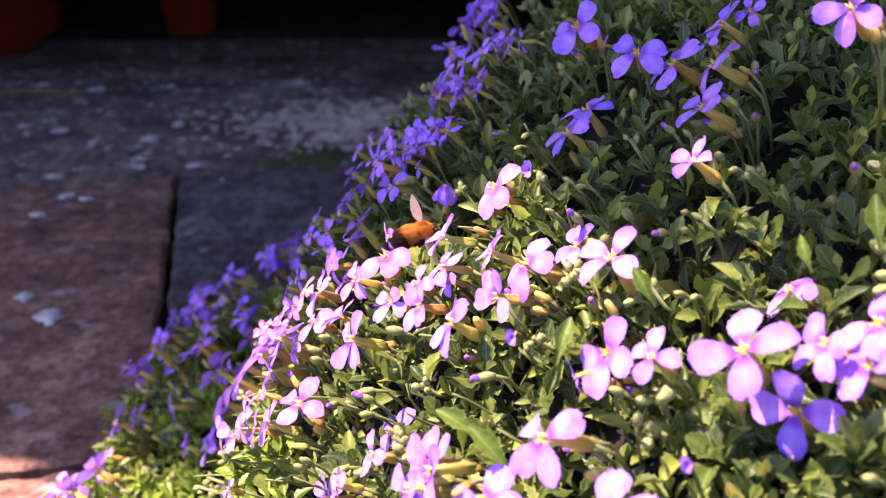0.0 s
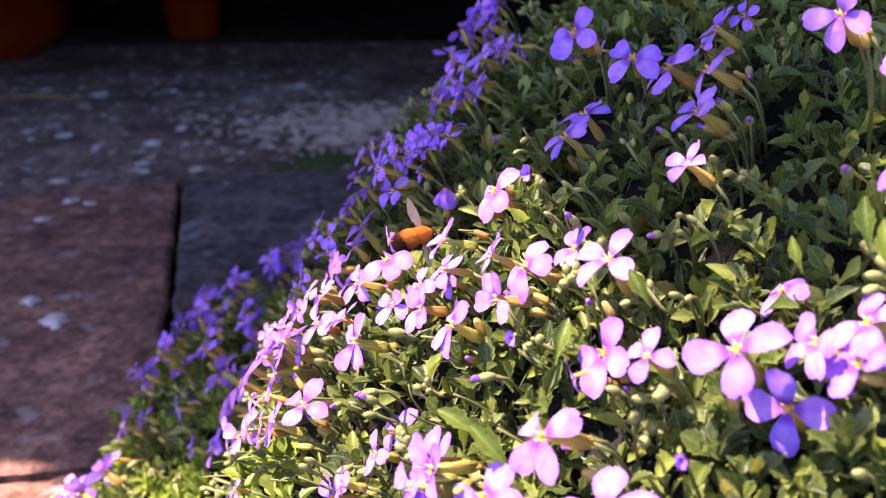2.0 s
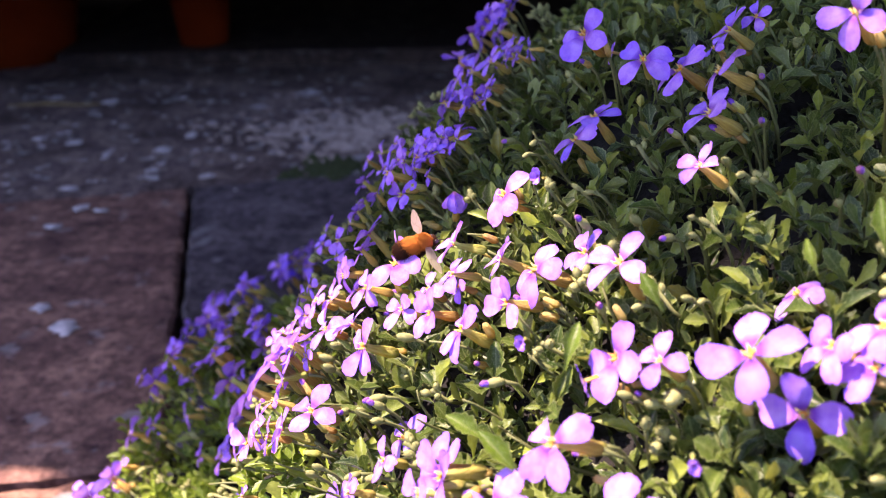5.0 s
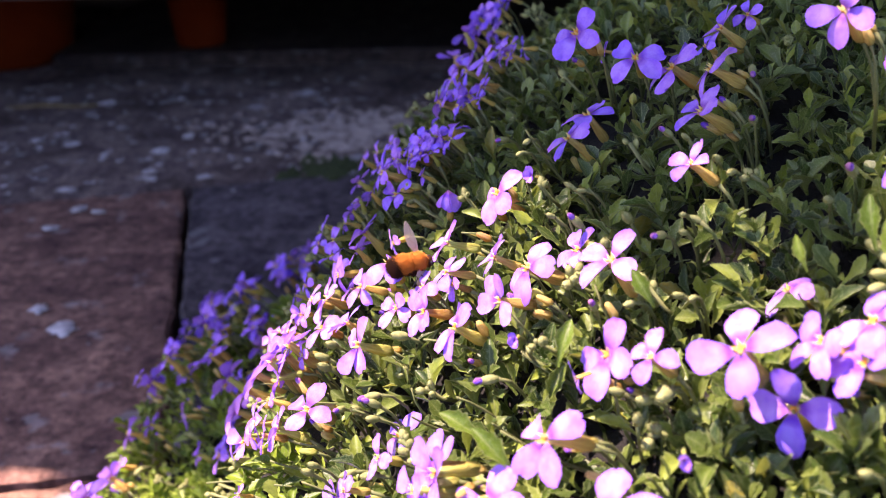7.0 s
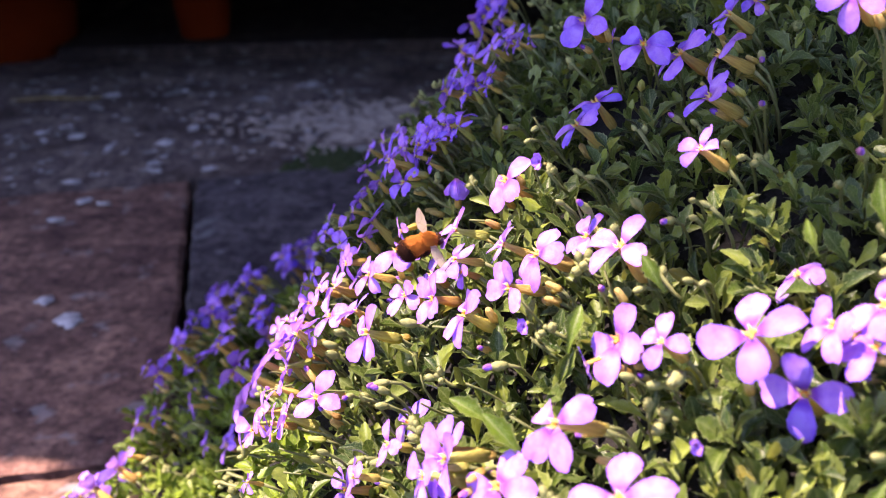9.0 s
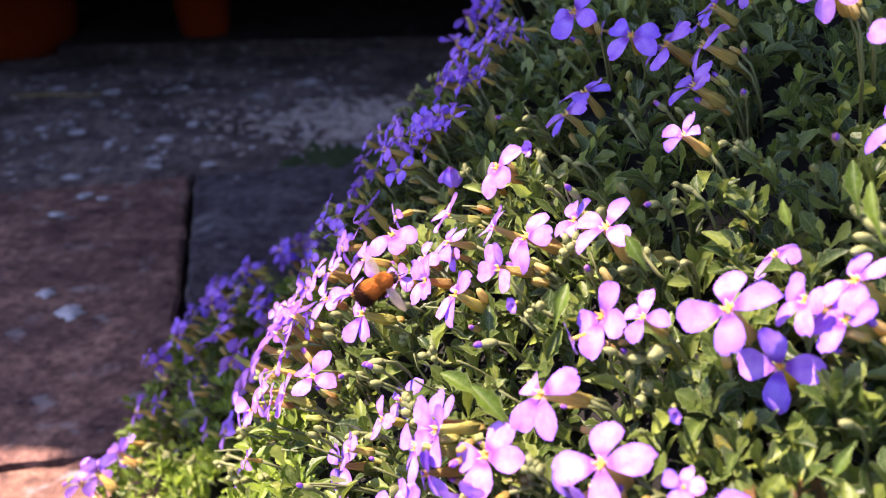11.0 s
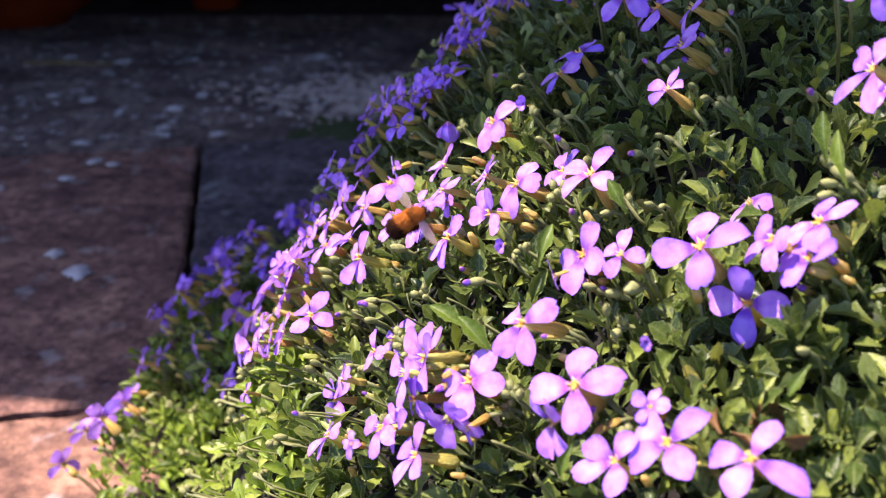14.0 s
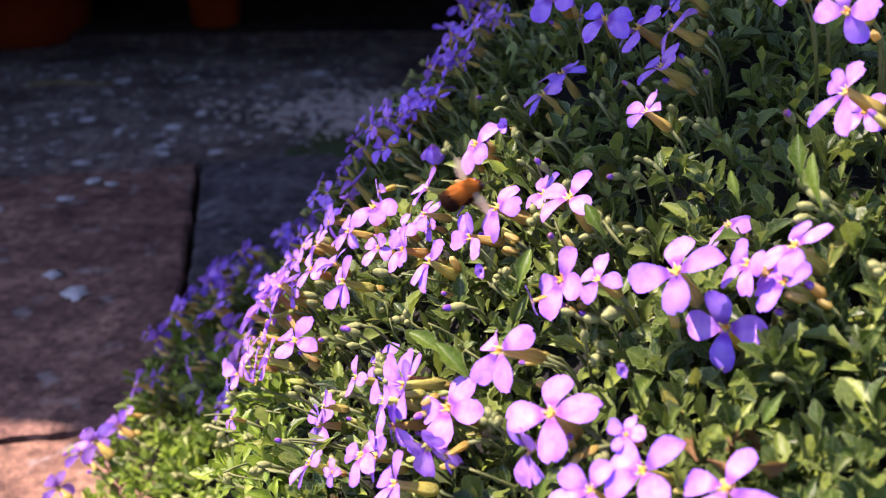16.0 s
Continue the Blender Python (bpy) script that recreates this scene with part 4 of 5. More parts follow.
for x, y, z, size, turn, tilt, spin in (
    (-0.043, 0.353, 0.270, 12.9, 6, -3, 30),
    (-0.066, 0.382, 0.247, 9.0, -30, 1, 54),
    (-0.178, 0.582, 0.119, 14.5, -10, 10, 72),
    (-0.177, 0.535, 0.129, 18.9, -36, 24, 25),
    (-0.170, 0.547, 0.115, 16.0, -48, 24, 29),
    (-0.186, 0.575, 0.114, 13.0, 33, 11, 39),
    (-0.193, 0.549, 0.104, 17.5, -54, -8, 28),
    (-0.138, 0.516, 0.120, 17.2, -13, 31, 36),
    (-0.206, 0.561, 0.101, 10.7, -18, 18, 76),
    (-0.163, 0.509, 0.104, 15.2, -22, -11, 27),
    (-0.201, 0.515, 0.088, 16.9, -23, 1, 57),
    (-0.186, 0.514, 0.095, 13.4, -37, 1, 52),
    (-0.129, 0.518, 0.124, 15.2, -5, 8, 72),
):
    flower(x, y, z, size * (1.2 if x < 0.04 and y > 0.33 else 1.0), turn - (18 if x < 0.04 and y > 0.33 else 0), tilt, spin)

for x, y, z, size, turn, tilt, spin in (
    (-0.128, 0.492, 0.115, 16.0, -29, 30, 66),
    (-0.128, 0.484, 0.112, 15.8, 14, -21, 27),
    (-0.073, 0.304, 0.228, 11.2, -5, 7, 44),
    (-0.131, 0.473, 0.106, 14.3, -5, 35, 28),
    (-0.147, 0.476, 0.099, 12.6, -32, 13, 44),
    (-0.200, 0.492, 0.080, 13.1, -6, 6, 49),
    (-0.223, 0.484, 0.066, 16.3, -1, 55, 26),
    (-0.073, 0.277, 0.222, 9.0, -26, 9, 72),
    (0.018, 0.564, 0.325, 14.8, -8, 5, 34),
    (0.017, 0.561, 0.319, 16.3, -16, 15, 66),
    (0.028, 0.483, 0.334, 10.9, -41, 34, 68),
    (0.027, 0.549, 0.326, 12.6, -41, -1, 61),
):
    flower(x, y, z, size * (1.2 if x < 0.04 and y > 0.33 else 1.0), turn - (18 if x < 0.04 and y > 0.33 else 0), tilt, spin)

for x, y, z, size, turn, tilt, spin in (
    (0.017, 0.564, 0.326, 13.3, -54, 18, 50),
    (0.025, 0.567, 0.332, 12.0, -1, 18, 60),
    (0.006, 0.516, 0.315, 13.2, 13, 20, 34),
    (0.010, 0.477, 0.321, 15.9, -21, 11, 52),
    (0.007, 0.441, 0.320, 12.1, -7, -15, 28),
    (0.004, 0.449, 0.318, 9.8, -10, 15, 41),
    (-0.002, 0.449, 0.312, 12.7, -27, 1, 27),
    (0.001, 0.455, 0.316, 10.7, -17, 5, 77),
    (0.015, 0.411, 0.325, 9.0, -24, 13, 72),
    (0.017, 0.429, 0.327, 9.1, -30, 1, 36),
    (0.010, 0.427, 0.322, 11.5, -77, 13, 45),
    (0.009, 0.418, 0.321, 9.0, -54, 36, 59),
    (0.028, 0.453, 0.335, 9.0, -72, 18, 54),
):
    flower(x, y, z, size * (1.2 if x < 0.04 and y > 0.33 else 1.0), turn - (18 if x < 0.04 and y > 0.33 else 0), tilt, spin)

for x, y, z, size, turn, tilt, spin in (
    (0.025, 0.454, 0.333, 9.0, -29, -2, 46),
    (0.035, 0.439, 0.340, 9.0, -37, -15, 79),
    (0.031, 0.464, 0.337, 9.0, -32, 13, 52),
    (0.027, 0.568, 0.333, 11.7, -55, 27, 23),
    (0.025, 0.567, 0.332, 10.5, -8, -4, 28),
    (0.036, 0.571, 0.340, 10.8, -27, 5, 36),
    (0.029, 0.570, 0.339, 13.0, 15, 19, 47),
    (-0.004, 0.406, 0.310, 10.0, -44, 14, 64),
    (-0.004, 0.406, 0.310, 10.0, 29, 12, 54),
    (-0.009, 0.411, 0.306, 11.1, -13, 15, 35),
    (-0.011, 0.410, 0.305, 10.4, 28, 6, 75),
    (0.002, 0.388, 0.314, 11.6, -22, 27, 70),
    (0.003, 0.400, 0.315, 12.1, -54, 47, 34),
):
    flower(x, y, z, size * (1.2 if x < 0.04 and y > 0.33 else 1.0), turn - (18 if x < 0.04 and y > 0.33 else 0), tilt, spin)

for x, y, z, size, turn, tilt, spin in (
    (-0.015, 0.407, 0.301, 12.9, -4, 16, 53),
    (-0.010, 0.408, 0.305, 9.0, -48, 2, 69),
    (-0.011, 0.401, 0.304, 9.0, -2, 29, 66),
    (-0.024, 0.425, 0.294, 10.1, 3, 28, 68),
    (-0.027, 0.453, 0.292, 9.6, -5, 26, 51),
    (-0.027, 0.417, 0.291, 9.9, -28, 29, 50),
    (-0.008, 0.400, 0.306, 9.0, -20, 9, 29),
    (-0.006, 0.392, 0.307, 9.0, -8, 50, 39),
    (-0.010, 0.379, 0.302, 9.0, -28, 13, 56),
    (-0.035, 0.469, 0.283, 11.6, 3, -17, 51),
    (-0.148, 0.778, 0.081, 22.6, 2, 1, 62),
    (-0.147, 0.778, 0.073, 18.9, 9, 25, 23),
    (-0.164, 0.949, 0.008, 18.9, -21, -11, 64),
):
    flower(x, y, z, size * (1.2 if x < 0.04 and y > 0.33 else 1.0), turn - (18 if x < 0.04 and y > 0.33 else 0), tilt, spin)

for x, y, z, size, turn, tilt, spin in (
    (-0.167, 0.992, 0.003, 18.5, -39, 48, 66),
    (-0.127, 0.778, 0.081, 19.8, 18, 14, 71),
    (-0.147, 0.845, 0.052, 18.9, -2, 16, 31),
    (-0.175, 0.938, 0.004, 18.2, -39, 19, 76),
    (-0.155, 0.893, 0.028, 18.9, -53, -8, 33),
    (-0.193, 0.883, 0.004, 16.8, -41, -14, 59),
    (-0.204, 0.911, 0.003, 16.7, -42, 31, 45),
    (-0.177, 0.757, 0.075, 18.9, -3, 43, 75),
    (-0.139, 0.595, 0.147, 17.8, -25, -4, 76),
    (-0.147, 0.586, 0.134, 12.3, -26, 31, 42),
    (-0.149, 0.595, 0.133, 13.6, -19, 25, 60),
    (-0.120, 0.557, 0.142, 11.4, -18, 7, 57),
    (-0.129, 0.567, 0.140, 14.4, -33, -7, 56),
):
    flower(x, y, z, size * (1.2 if x < 0.04 and y > 0.33 else 1.0), turn - (18 if x < 0.04 and y > 0.33 else 0), tilt, spin)

for x, y, z, size, turn, tilt, spin in (
    (-0.211, 0.765, 0.042, 18.9, -37, -3, 40),
    (-0.195, 0.717, 0.081, 20.7, -49, 28, 33),
    (-0.194, 0.694, 0.076, 18.9, 43, 32, 35),
    (-0.155, 0.582, 0.130, 15.2, -41, 30, 35),
    (-0.152, 0.571, 0.130, 14.9, -42, 35, 78),
    (-0.150, 0.569, 0.131, 11.7, -44, -39, 37),
    (-0.123, 0.553, 0.139, 17.2, -40, 42, 52),
    (-0.120, 0.554, 0.141, 18.3, -41, -5, 63),
    (-0.071, 0.346, 0.238, 10.3, -51, 19, 68),
    (-0.076, 0.371, 0.231, 9.8, 8, 18, 25),
    (-0.137, 0.492, 0.155, 18.9, -23, 31, 50),
    (-0.150, 0.547, 0.125, 16.2, -45, 26, 58),
    (-0.060, 0.356, 0.251, 9.0, 29, 9, 67),
):
    flower(x, y, z, size * (1.2 if x < 0.04 and y > 0.33 else 1.0), turn - (18 if x < 0.04 and y > 0.33 else 0), tilt, spin)

for x, y, z, size, turn, tilt, spin in (
    (-0.062, 0.339, 0.247, 9.0, -47, 29, 44),
    (-0.065, 0.353, 0.245, 9.0, -19, 18, 37),
    (-0.061, 0.379, 0.253, 9.0, 2, 4, 52),
    (-0.246, 0.815, 0.003, 16.2, -87, 0, 60),
    (-0.183, 0.566, 0.114, 15.7, 10, 3, 73),
    (-0.167, 0.540, 0.114, 15.8, -55, 26, 41),
    (-0.182, 0.574, 0.117, 14.1, -21, -5, 27),
    (-0.200, 0.552, 0.102, 10.9, -19, 29, 76),
    (-0.125, 0.514, 0.124, 13.5, -41, 47, 76),
    (-0.121, 0.510, 0.125, 13.4, -28, 6, 76),
):
    flower(x, y, z, size * (1.2 if x < 0.04 and y > 0.33 else 1.0), turn - (18 if x < 0.04 and y > 0.33 else 0), tilt, spin)

for x, y, z, size, turn, tilt, tip in (
    (0.072, 0.306, 0.341, 6.1, -16, 23, 1),
    (0.076, 0.298, 0.342, 4.6, -16, 27, 0),
    (0.055, 0.275, 0.324, 7.4, 4, 32, 0),
    (0.069, 0.264, 0.329, 4.5, 10, 6, 0),
    (0.072, 0.261, 0.329, 4.5, -57, 13, 0),
    (0.068, 0.258, 0.326, 4.8, 9, 10, 0),
    (0.062, 0.261, 0.324, 6.5, 3, 0, 1),
    (0.012, 0.245, 0.286, 7.4, -19, -8, 1),
    (-0.036, 0.277, 0.256, 6.3, 24, 10, 1),
    (-0.025, 0.272, 0.264, 7.2, -22, -15, 1),
    (0.041, 0.285, 0.319, 7.0, -13, 33, 1),
    (0.022, 0.365, 0.321, 6.5, 1, -5, 1),
    (0.042, 0.248, 0.308, 6.9, 25, 33, 1),
):
    flower_bud(x, y, z, size, turn, tilt, tip)

for x, y, z, size, turn, tilt, tip in (
    (0.112, 0.255, 0.345, 8.0, 14, 22, 1),
    (0.082, 0.282, 0.340, 6.1, 18, 17, 0),
    (0.084, 0.272, 0.339, 5.6, 9, -6, 0),
    (0.095, 0.292, 0.349, 6.9, 27, 12, 1),
    (0.101, 0.318, 0.358, 6.6, 40, -28, 1),
    (-0.045, 0.307, 0.255, 8.0, 7, 25, 0),
    (-0.047, 0.316, 0.254, 7.4, -18, 16, 0),
    (-0.043, 0.316, 0.259, 7.8, 8, 18, 0),
    (-0.016, 0.289, 0.277, 8.2, -23, 5, 0),
    (-0.030, 0.272, 0.259, 7.6, 15, 30, 0),
    (-0.024, 0.262, 0.262, 6.3, -7, 9, 0),
    (-0.046, 0.262, 0.242, 6.5, -4, 26, 0),
    (-0.024, 0.242, 0.255, 6.7, -36, -15, 0),
):
    flower_bud(x, y, z, size, turn, tilt, tip)

for x, y, z, size, turn, tilt, tip in (
    (0.051, 0.243, 0.311, 5.3, -6, -11, 0),
    (0.044, 0.217, 0.299, 5.8, -24, 9, 0),
    (0.055, 0.212, 0.302, 6.5, 2, -11, 0),
    (0.030, 0.349, 0.325, 5.4, 10, -23, 0),
    (0.027, 0.344, 0.322, 4.5, 3, -20, 0),
    (0.041, 0.307, 0.323, 4.8, -41, 19, 0),
    (0.044, 0.299, 0.324, 4.5, -20, -6, 0),
    (0.034, 0.295, 0.317, 4.7, -21, 16, 0),
    (0.063, 0.238, 0.316, 5.1, -11, 7, 0),
    (0.066, 0.234, 0.317, 4.5, 16, -4, 0),
    (0.107, 0.218, 0.331, 6.9, -21, -1, 0),
    (0.139, 0.314, 0.369, 9.0, 19, 25, 0),
    (0.103, 0.246, 0.340, 6.0, 22, 7, 0),
):
    flower_bud(x, y, z, size, turn, tilt, tip)

for x, y, z, size, turn, tilt, tip in (
    (-0.046, 0.242, 0.236, 6.3, -13, 23, 1),
    (-0.024, 0.268, 0.264, 6.9, -19, 22, 1),
    (0.055, 0.210, 0.302, 9.0, 8, -4, 0),
    (0.050, 0.211, 0.300, 6.7, -12, 5, 0),
    (0.048, 0.207, 0.297, 6.0, 33, 54, 0),
    (0.091, 0.174, 0.304, 5.8, -12, 8, 0),
    (0.111, 0.221, 0.333, 8.9, -67, 11, 0),
    (0.105, 0.214, 0.329, 6.7, -10, -11, 0),
    (-0.240, 0.488, 0.055, 8.5, 9, -20, 1),
    (-0.215, 0.463, 0.057, 8.2, -15, 10, 1),
    (-0.183, 0.467, 0.074, 6.8, -41, 23, 0),
    (-0.188, 0.487, 0.080, 9.0, 16, -16, 0),
    (-0.156, 0.496, 0.099, 9.0, -45, 18, 0),
):
    flower_bud(x, y, z, size, turn, tilt, tip)

for x, y, z, size, turn, tilt, tip in (
    (-0.031, 0.247, 0.252, 6.6, -10, -13, 0),
    (-0.054, 0.242, 0.227, 6.3, -17, 6, 0),
    (-0.044, 0.263, 0.244, 5.8, -13, 22, 0),
):
    flower_bud(x, y, z, size, turn, tilt, tip)

for args in LATER:
    flower_bud(*args)

# ---- leaves in rosettes, pushed aside where a flower stands ----
shoots, tries = [], 0
while len(shoots) < 6600 and tries < 80000:
    tries += 1
    x, y = rng.uniform(-0.30, 0.36), rng.uniform(0.07, 0.74)
    h = float(bank(x, y))
    if h < 0.012 or (x < -0.1 and y > 0.66) or x < -0.228 + 0.3 * max(0.0, y - 0.5):
        continue
    n = slope_of(x, y)
    if rng.random() * 3.2 > 1.0 / n.z:
        continue
    shoots.append((x, y, h, n))
for _ in range(1000):
    x, y = rng.uniform(-0.06, 0.24), rng.uniform(0.09, 0.36)
    h = float(bank(x, y)) - 0.02
    shoots.append((x, y, h, slope_of(x, y)))
for _ in range(700):
    x, y = rng.uniform(0.06, 0.20), rng.uniform(0.08, 0.24)
    shoots.append((x, y, float(bank(x, y)) - rng.uniform(0.0, 0.02), slope_of(x, y)))
lv, lf, singles = [], [], 0
yv, yf = [], []
BLOOM_AT, BLOOM_R = np.array([b[0] for b in blooms]), np.array([b[1] for b in blooms])
for x, y, h, n in shoots:
    axis = (n * 0.5 + Vector((-0.14, -0.12, 0.9)) + Vector(rng.normal(0, 0.28, 3))).normalized()
    base = Vector((x, y, h)) - n * (0.017 + abs(rng.normal(0, 0.014)))
    q = axis.to_track_quat("Z", "Y").to_matrix()
    start = rng.uniform(0, 6.28)
    count = rng.integers(4, 8)
    for k in range(count):
        size = rng.uniform(0.0068, 0.0140) * (1.0 if k < count - 2 else 0.7)
        a = start + 2.4 * k
        lift = radians(rng.uniform(28, 70) + 22 * k / count)
        m = q @ Matrix.Rotation(a, 3, "Z") @ Matrix.Rotation(-lift, 3, "Y") @ Matrix.Rotation(rng.normal(0, 0.3), 3, "X")
        at = base + axis * (0.0015 * k)
        tip = at + m @ Vector((size * 0.7, 0, 0))
        near = BLOOM_AT - np.array(tip)
        if (np.einsum("ij,ij->i", near, near) < BLOOM_R).any():
            continue
        wide, curl = rng.uniform(0.62, 0.98), rng.uniform(-0.8, 2.6)
        if singles < 300 and 0.0 < x < 0.14 and 0.17 < y < 0.30 and k % 2 == 0:
            singles += 1
            child("leaf", leaf_mesh, plant, INV @ Matrix.LocRotScale(at, m.to_quaternion(), (size, size * wide, size * curl)))
            continue
        # leaves low on the left take the sun-brightened copy
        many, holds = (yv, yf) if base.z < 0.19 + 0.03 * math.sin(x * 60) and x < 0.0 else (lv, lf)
        b0 = len(many) * len(LEAF_V)
        many.append(LEAF_V * np.array((size, size * wide, size * curl)) @ np.array(m).T + np.array(at))
        holds.append(LEAF_F + b0)
# broad leaves that stand clear of the rosettes
broad_mesh = margin_of(mesh_of("leaf", LEAF_V, LEAF_F, (BROAD_LEAF,)), LEAF_EDGE)


def broad_leaf(base, tip, wide, face):
    base, tip = Vector(base), Vector(tip)
    x = (tip - base).normalized()
    y = Vector(face).cross(x).normalized()
    turn = Matrix((x, y, x.cross(y))).transposed().to_quaternion()
    size = (tip - base).length
    child("leaf", broad_mesh, plant, INV @ Matrix.LocRotScale(base.lerp(tip, 0.12), turn, (size * 0.86, size * 0.70 * wide, size * 1.5)), "broad green leaf")


broad_leaf((0.0112, 0.2224, 0.2794), (0.0001, 0.2232, 0.2898), 1.0, (-0.3, -0.4, 0.9))
broad_leaf((0.0188, 0.2068, 0.2787), (0.0083, 0.2092, 0.2929), 0.9, (-0.2, -0.5, 0.9))
broad_leaf((0.0300, 0.2300, 0.2968), (0.0327, 0.2327, 0.3111), 0.9, (-0.3, -0.8, 0.4))
broad_leaf((0.0566, 0.2324, 0.3140), (0.0500, 0.2334, 0.3249), 0.95, (-0.3, -0.7, 0.6))
broad_leaf((0.1076, 0.2214, 0.3338), (0.1037, 0.2242, 0.3486), 0.85, (-0.5, -0.7, 0.4))
broad_leaf((0.1106, 0.2106, 0.3304), (0.1040, 0.2143, 0.3460), 0.65, (-0.7, -0.6, 0.4))
broad_leaf((0.0906, 0.1653, 0.3063), (0.0837, 0.1598, 0.3019), 0.9, (-0.2, -0.4, 0.9))
broad_leaf((0.0371, 0.1717, 0.2798), (0.0320, 0.1649, 0.2726), 0.8, (-0.3, -0.6, 0.7))
broad_leaf((0.0913, 0.2210, 0.3292), (0.0867, 0.2220, 0.3387), 0.8, (-0.5, -0.7, 0.4))
# a few dry brown leaves hang in the gap near the foot of the mound
dead_mesh = mesh_of("withered_leaf", LEAF_V, LEAF_F, (DEAD_LEAF,))
for _ in range(6):
    at = Vector((DRY_X, DRY_Y, DRY_Z)) + Vector((rng.normal(0, 0.006), rng.normal(0, 0.006), rng.normal(-0.010, 0.003)))
    size = rng.uniform(0.008, 0.012)
    turn = Matrix.Rotation(rng.uniform(0, 6.28), 3, "Z") @ Matrix.Rotation(rng.uniform(-0.9, 0.5), 3, "Y") @ Matrix.Rotation(rng.normal(0, 0.6), 3, "X")
    child("withered_leaf", dead_mesh, plant, INV @ Matrix.LocRotScale(at, turn.to_quaternion(), (size, size * 0.9, size * 3.0)), "dry orange-brown leaf")
foliage = child("foliage", mesh_of("foliage", np.concatenate(lv), np.concatenate(lf).tolist(), (LEAF,)), plant, INV)
margin_of(foliage.data, np.tile(LEAF_EDGE, len(lv)))
foliage["kind"] = "stuff"
skirt = child("young_foliage", mesh_of("young_foliage", np.concatenate(yv), np.concatenate(yf).tolist(), (SUNLIT_LEAF,)), plant, INV, "lime leaves of the low skirt, full sun put into their colour")
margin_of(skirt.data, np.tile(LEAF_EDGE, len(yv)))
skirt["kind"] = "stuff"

CLUSTER_STALK = mesh_of("bud_sprig", *tube([(0, 0.004, -0.018), (0.001, 0.001, -0.009), (0, 0, 0.0005)], [0.0008, 0.0007, 0.0008], 5), (STEM,))
SMALL_BUD = mesh_of("bud", *downy(*lathe([(0.0, 0.0), (0.6, 0.2), (1.0, 1.0), (0.95, 1.9), (0.5, 2.6), (0.0, 2.8)], 10), 130, 0.5, 6), (BUD,))
heads = 0
for x, y, h, n in shoots[:6600:6]:
    if heads >= 300 or not -0.2 < x < 0.2 or y > 0.62 or (x > 0.05 and rng.random() < 0.8):
        continue
    heads += 1
    d = (n + Vector((-0.5, -0.35, 0.5)) + Vector(rng.normal(0, 0.25, 3))).normalized()
    at = Vector((x, y, h)) + n * rng.uniform(-0.012, 0.002)
    near = BLOOM_AT - np.array(at + d * 0.003)
    if (np.einsum("ij,ij->i", near, near) < BLOOM_R).any():
        continue
    head_of_buds = child("bud_sprig", CLUSTER_STALK, plant, INV @ Matrix.LocRotScale(at, d.to_track_quat("Z", "Y"), None))
    for k in range(rng.integers(2, 6)):
        a, w = rng.uniform(0, 6.28), rng.uniform(0.0008, 0.0016)
        lean = Vector((math.cos(a) * 0.6, math.sin(a) * 0.6, 1.0))
        foot = Vector((math.cos(a) * 0.0012, math.sin(a) * 0.0012, rng.uniform(-0.003, 0.0)))
        child("bud", SMALL_BUD, head_of_buds, Matrix.LocRotScale(foot, lean.to_track_quat("Z", "Y"), (w, w, w)))

# thin stalks that run through the leaves towards the light
sv, sf = [], []
for x, y, h, n in shoots[:6000:7]:
    if x > 0.06 or y > 0.36:
        continue
    d = (n * 0.5 + (Vector((-0.9, -0.35, 0.25)) if x < 0.02 else Vector((-0.35, -0.2, 0.8))) + Vector(rng.normal(0, 0.25, 3))).normalized()
    tip = Vector((x, y, h)) + n * rng.uniform(-0.008, 0.004)
    long = rng.uniform(0.015, 0.035)
    sway = Vector(rng.normal(0, 0.0045, 3))
    foot, bow = tip - d * long - n * 0.02, tip - d * long * 0.5 - n * 0.002 + sway
    v, f = tube([foot.lerp(bow, k / 6).lerp(bow.lerp(tip, k / 6), k / 6) for k in range(7)], [0.00072 - 0.00006 * k for k in range(7)], 5)
    sf += [tuple(i + len(sv) for i in g) for g in f]
    sv += [tuple(p) for p in v]
child("stem_tangle", mesh_of("stem_tangle", sv, sf, (STEM,)), plant, INV)["kind"] = "stuff"

# ---- the bee-fly ----
def ellipsoid(cx, cz, rx, ry, rz, rings=10, sides=14, rough=0.0, seed=0):
    r = random.Random(seed)
    verts, faces = [], []
    for i in range(rings + 1):
        p = math.pi * i / rings
        for k in range(sides):
            a = 2 * math.pi * k / sides
            g = 1 + r.uniform(-rough, rough)
            verts.append((cx - rx * math.cos(p) * g, ry * math.sin(p) * math.cos(a) * g, cz + rz * math.sin(p) * math.sin(a) * g))
    for i in range(rings):
        for k in range(sides):
            j = (k + 1) % sides
            faces.append((i * sides + k, i * sides + j, (i + 1) * sides + j, (i + 1) * sides + k))
    return verts, faces


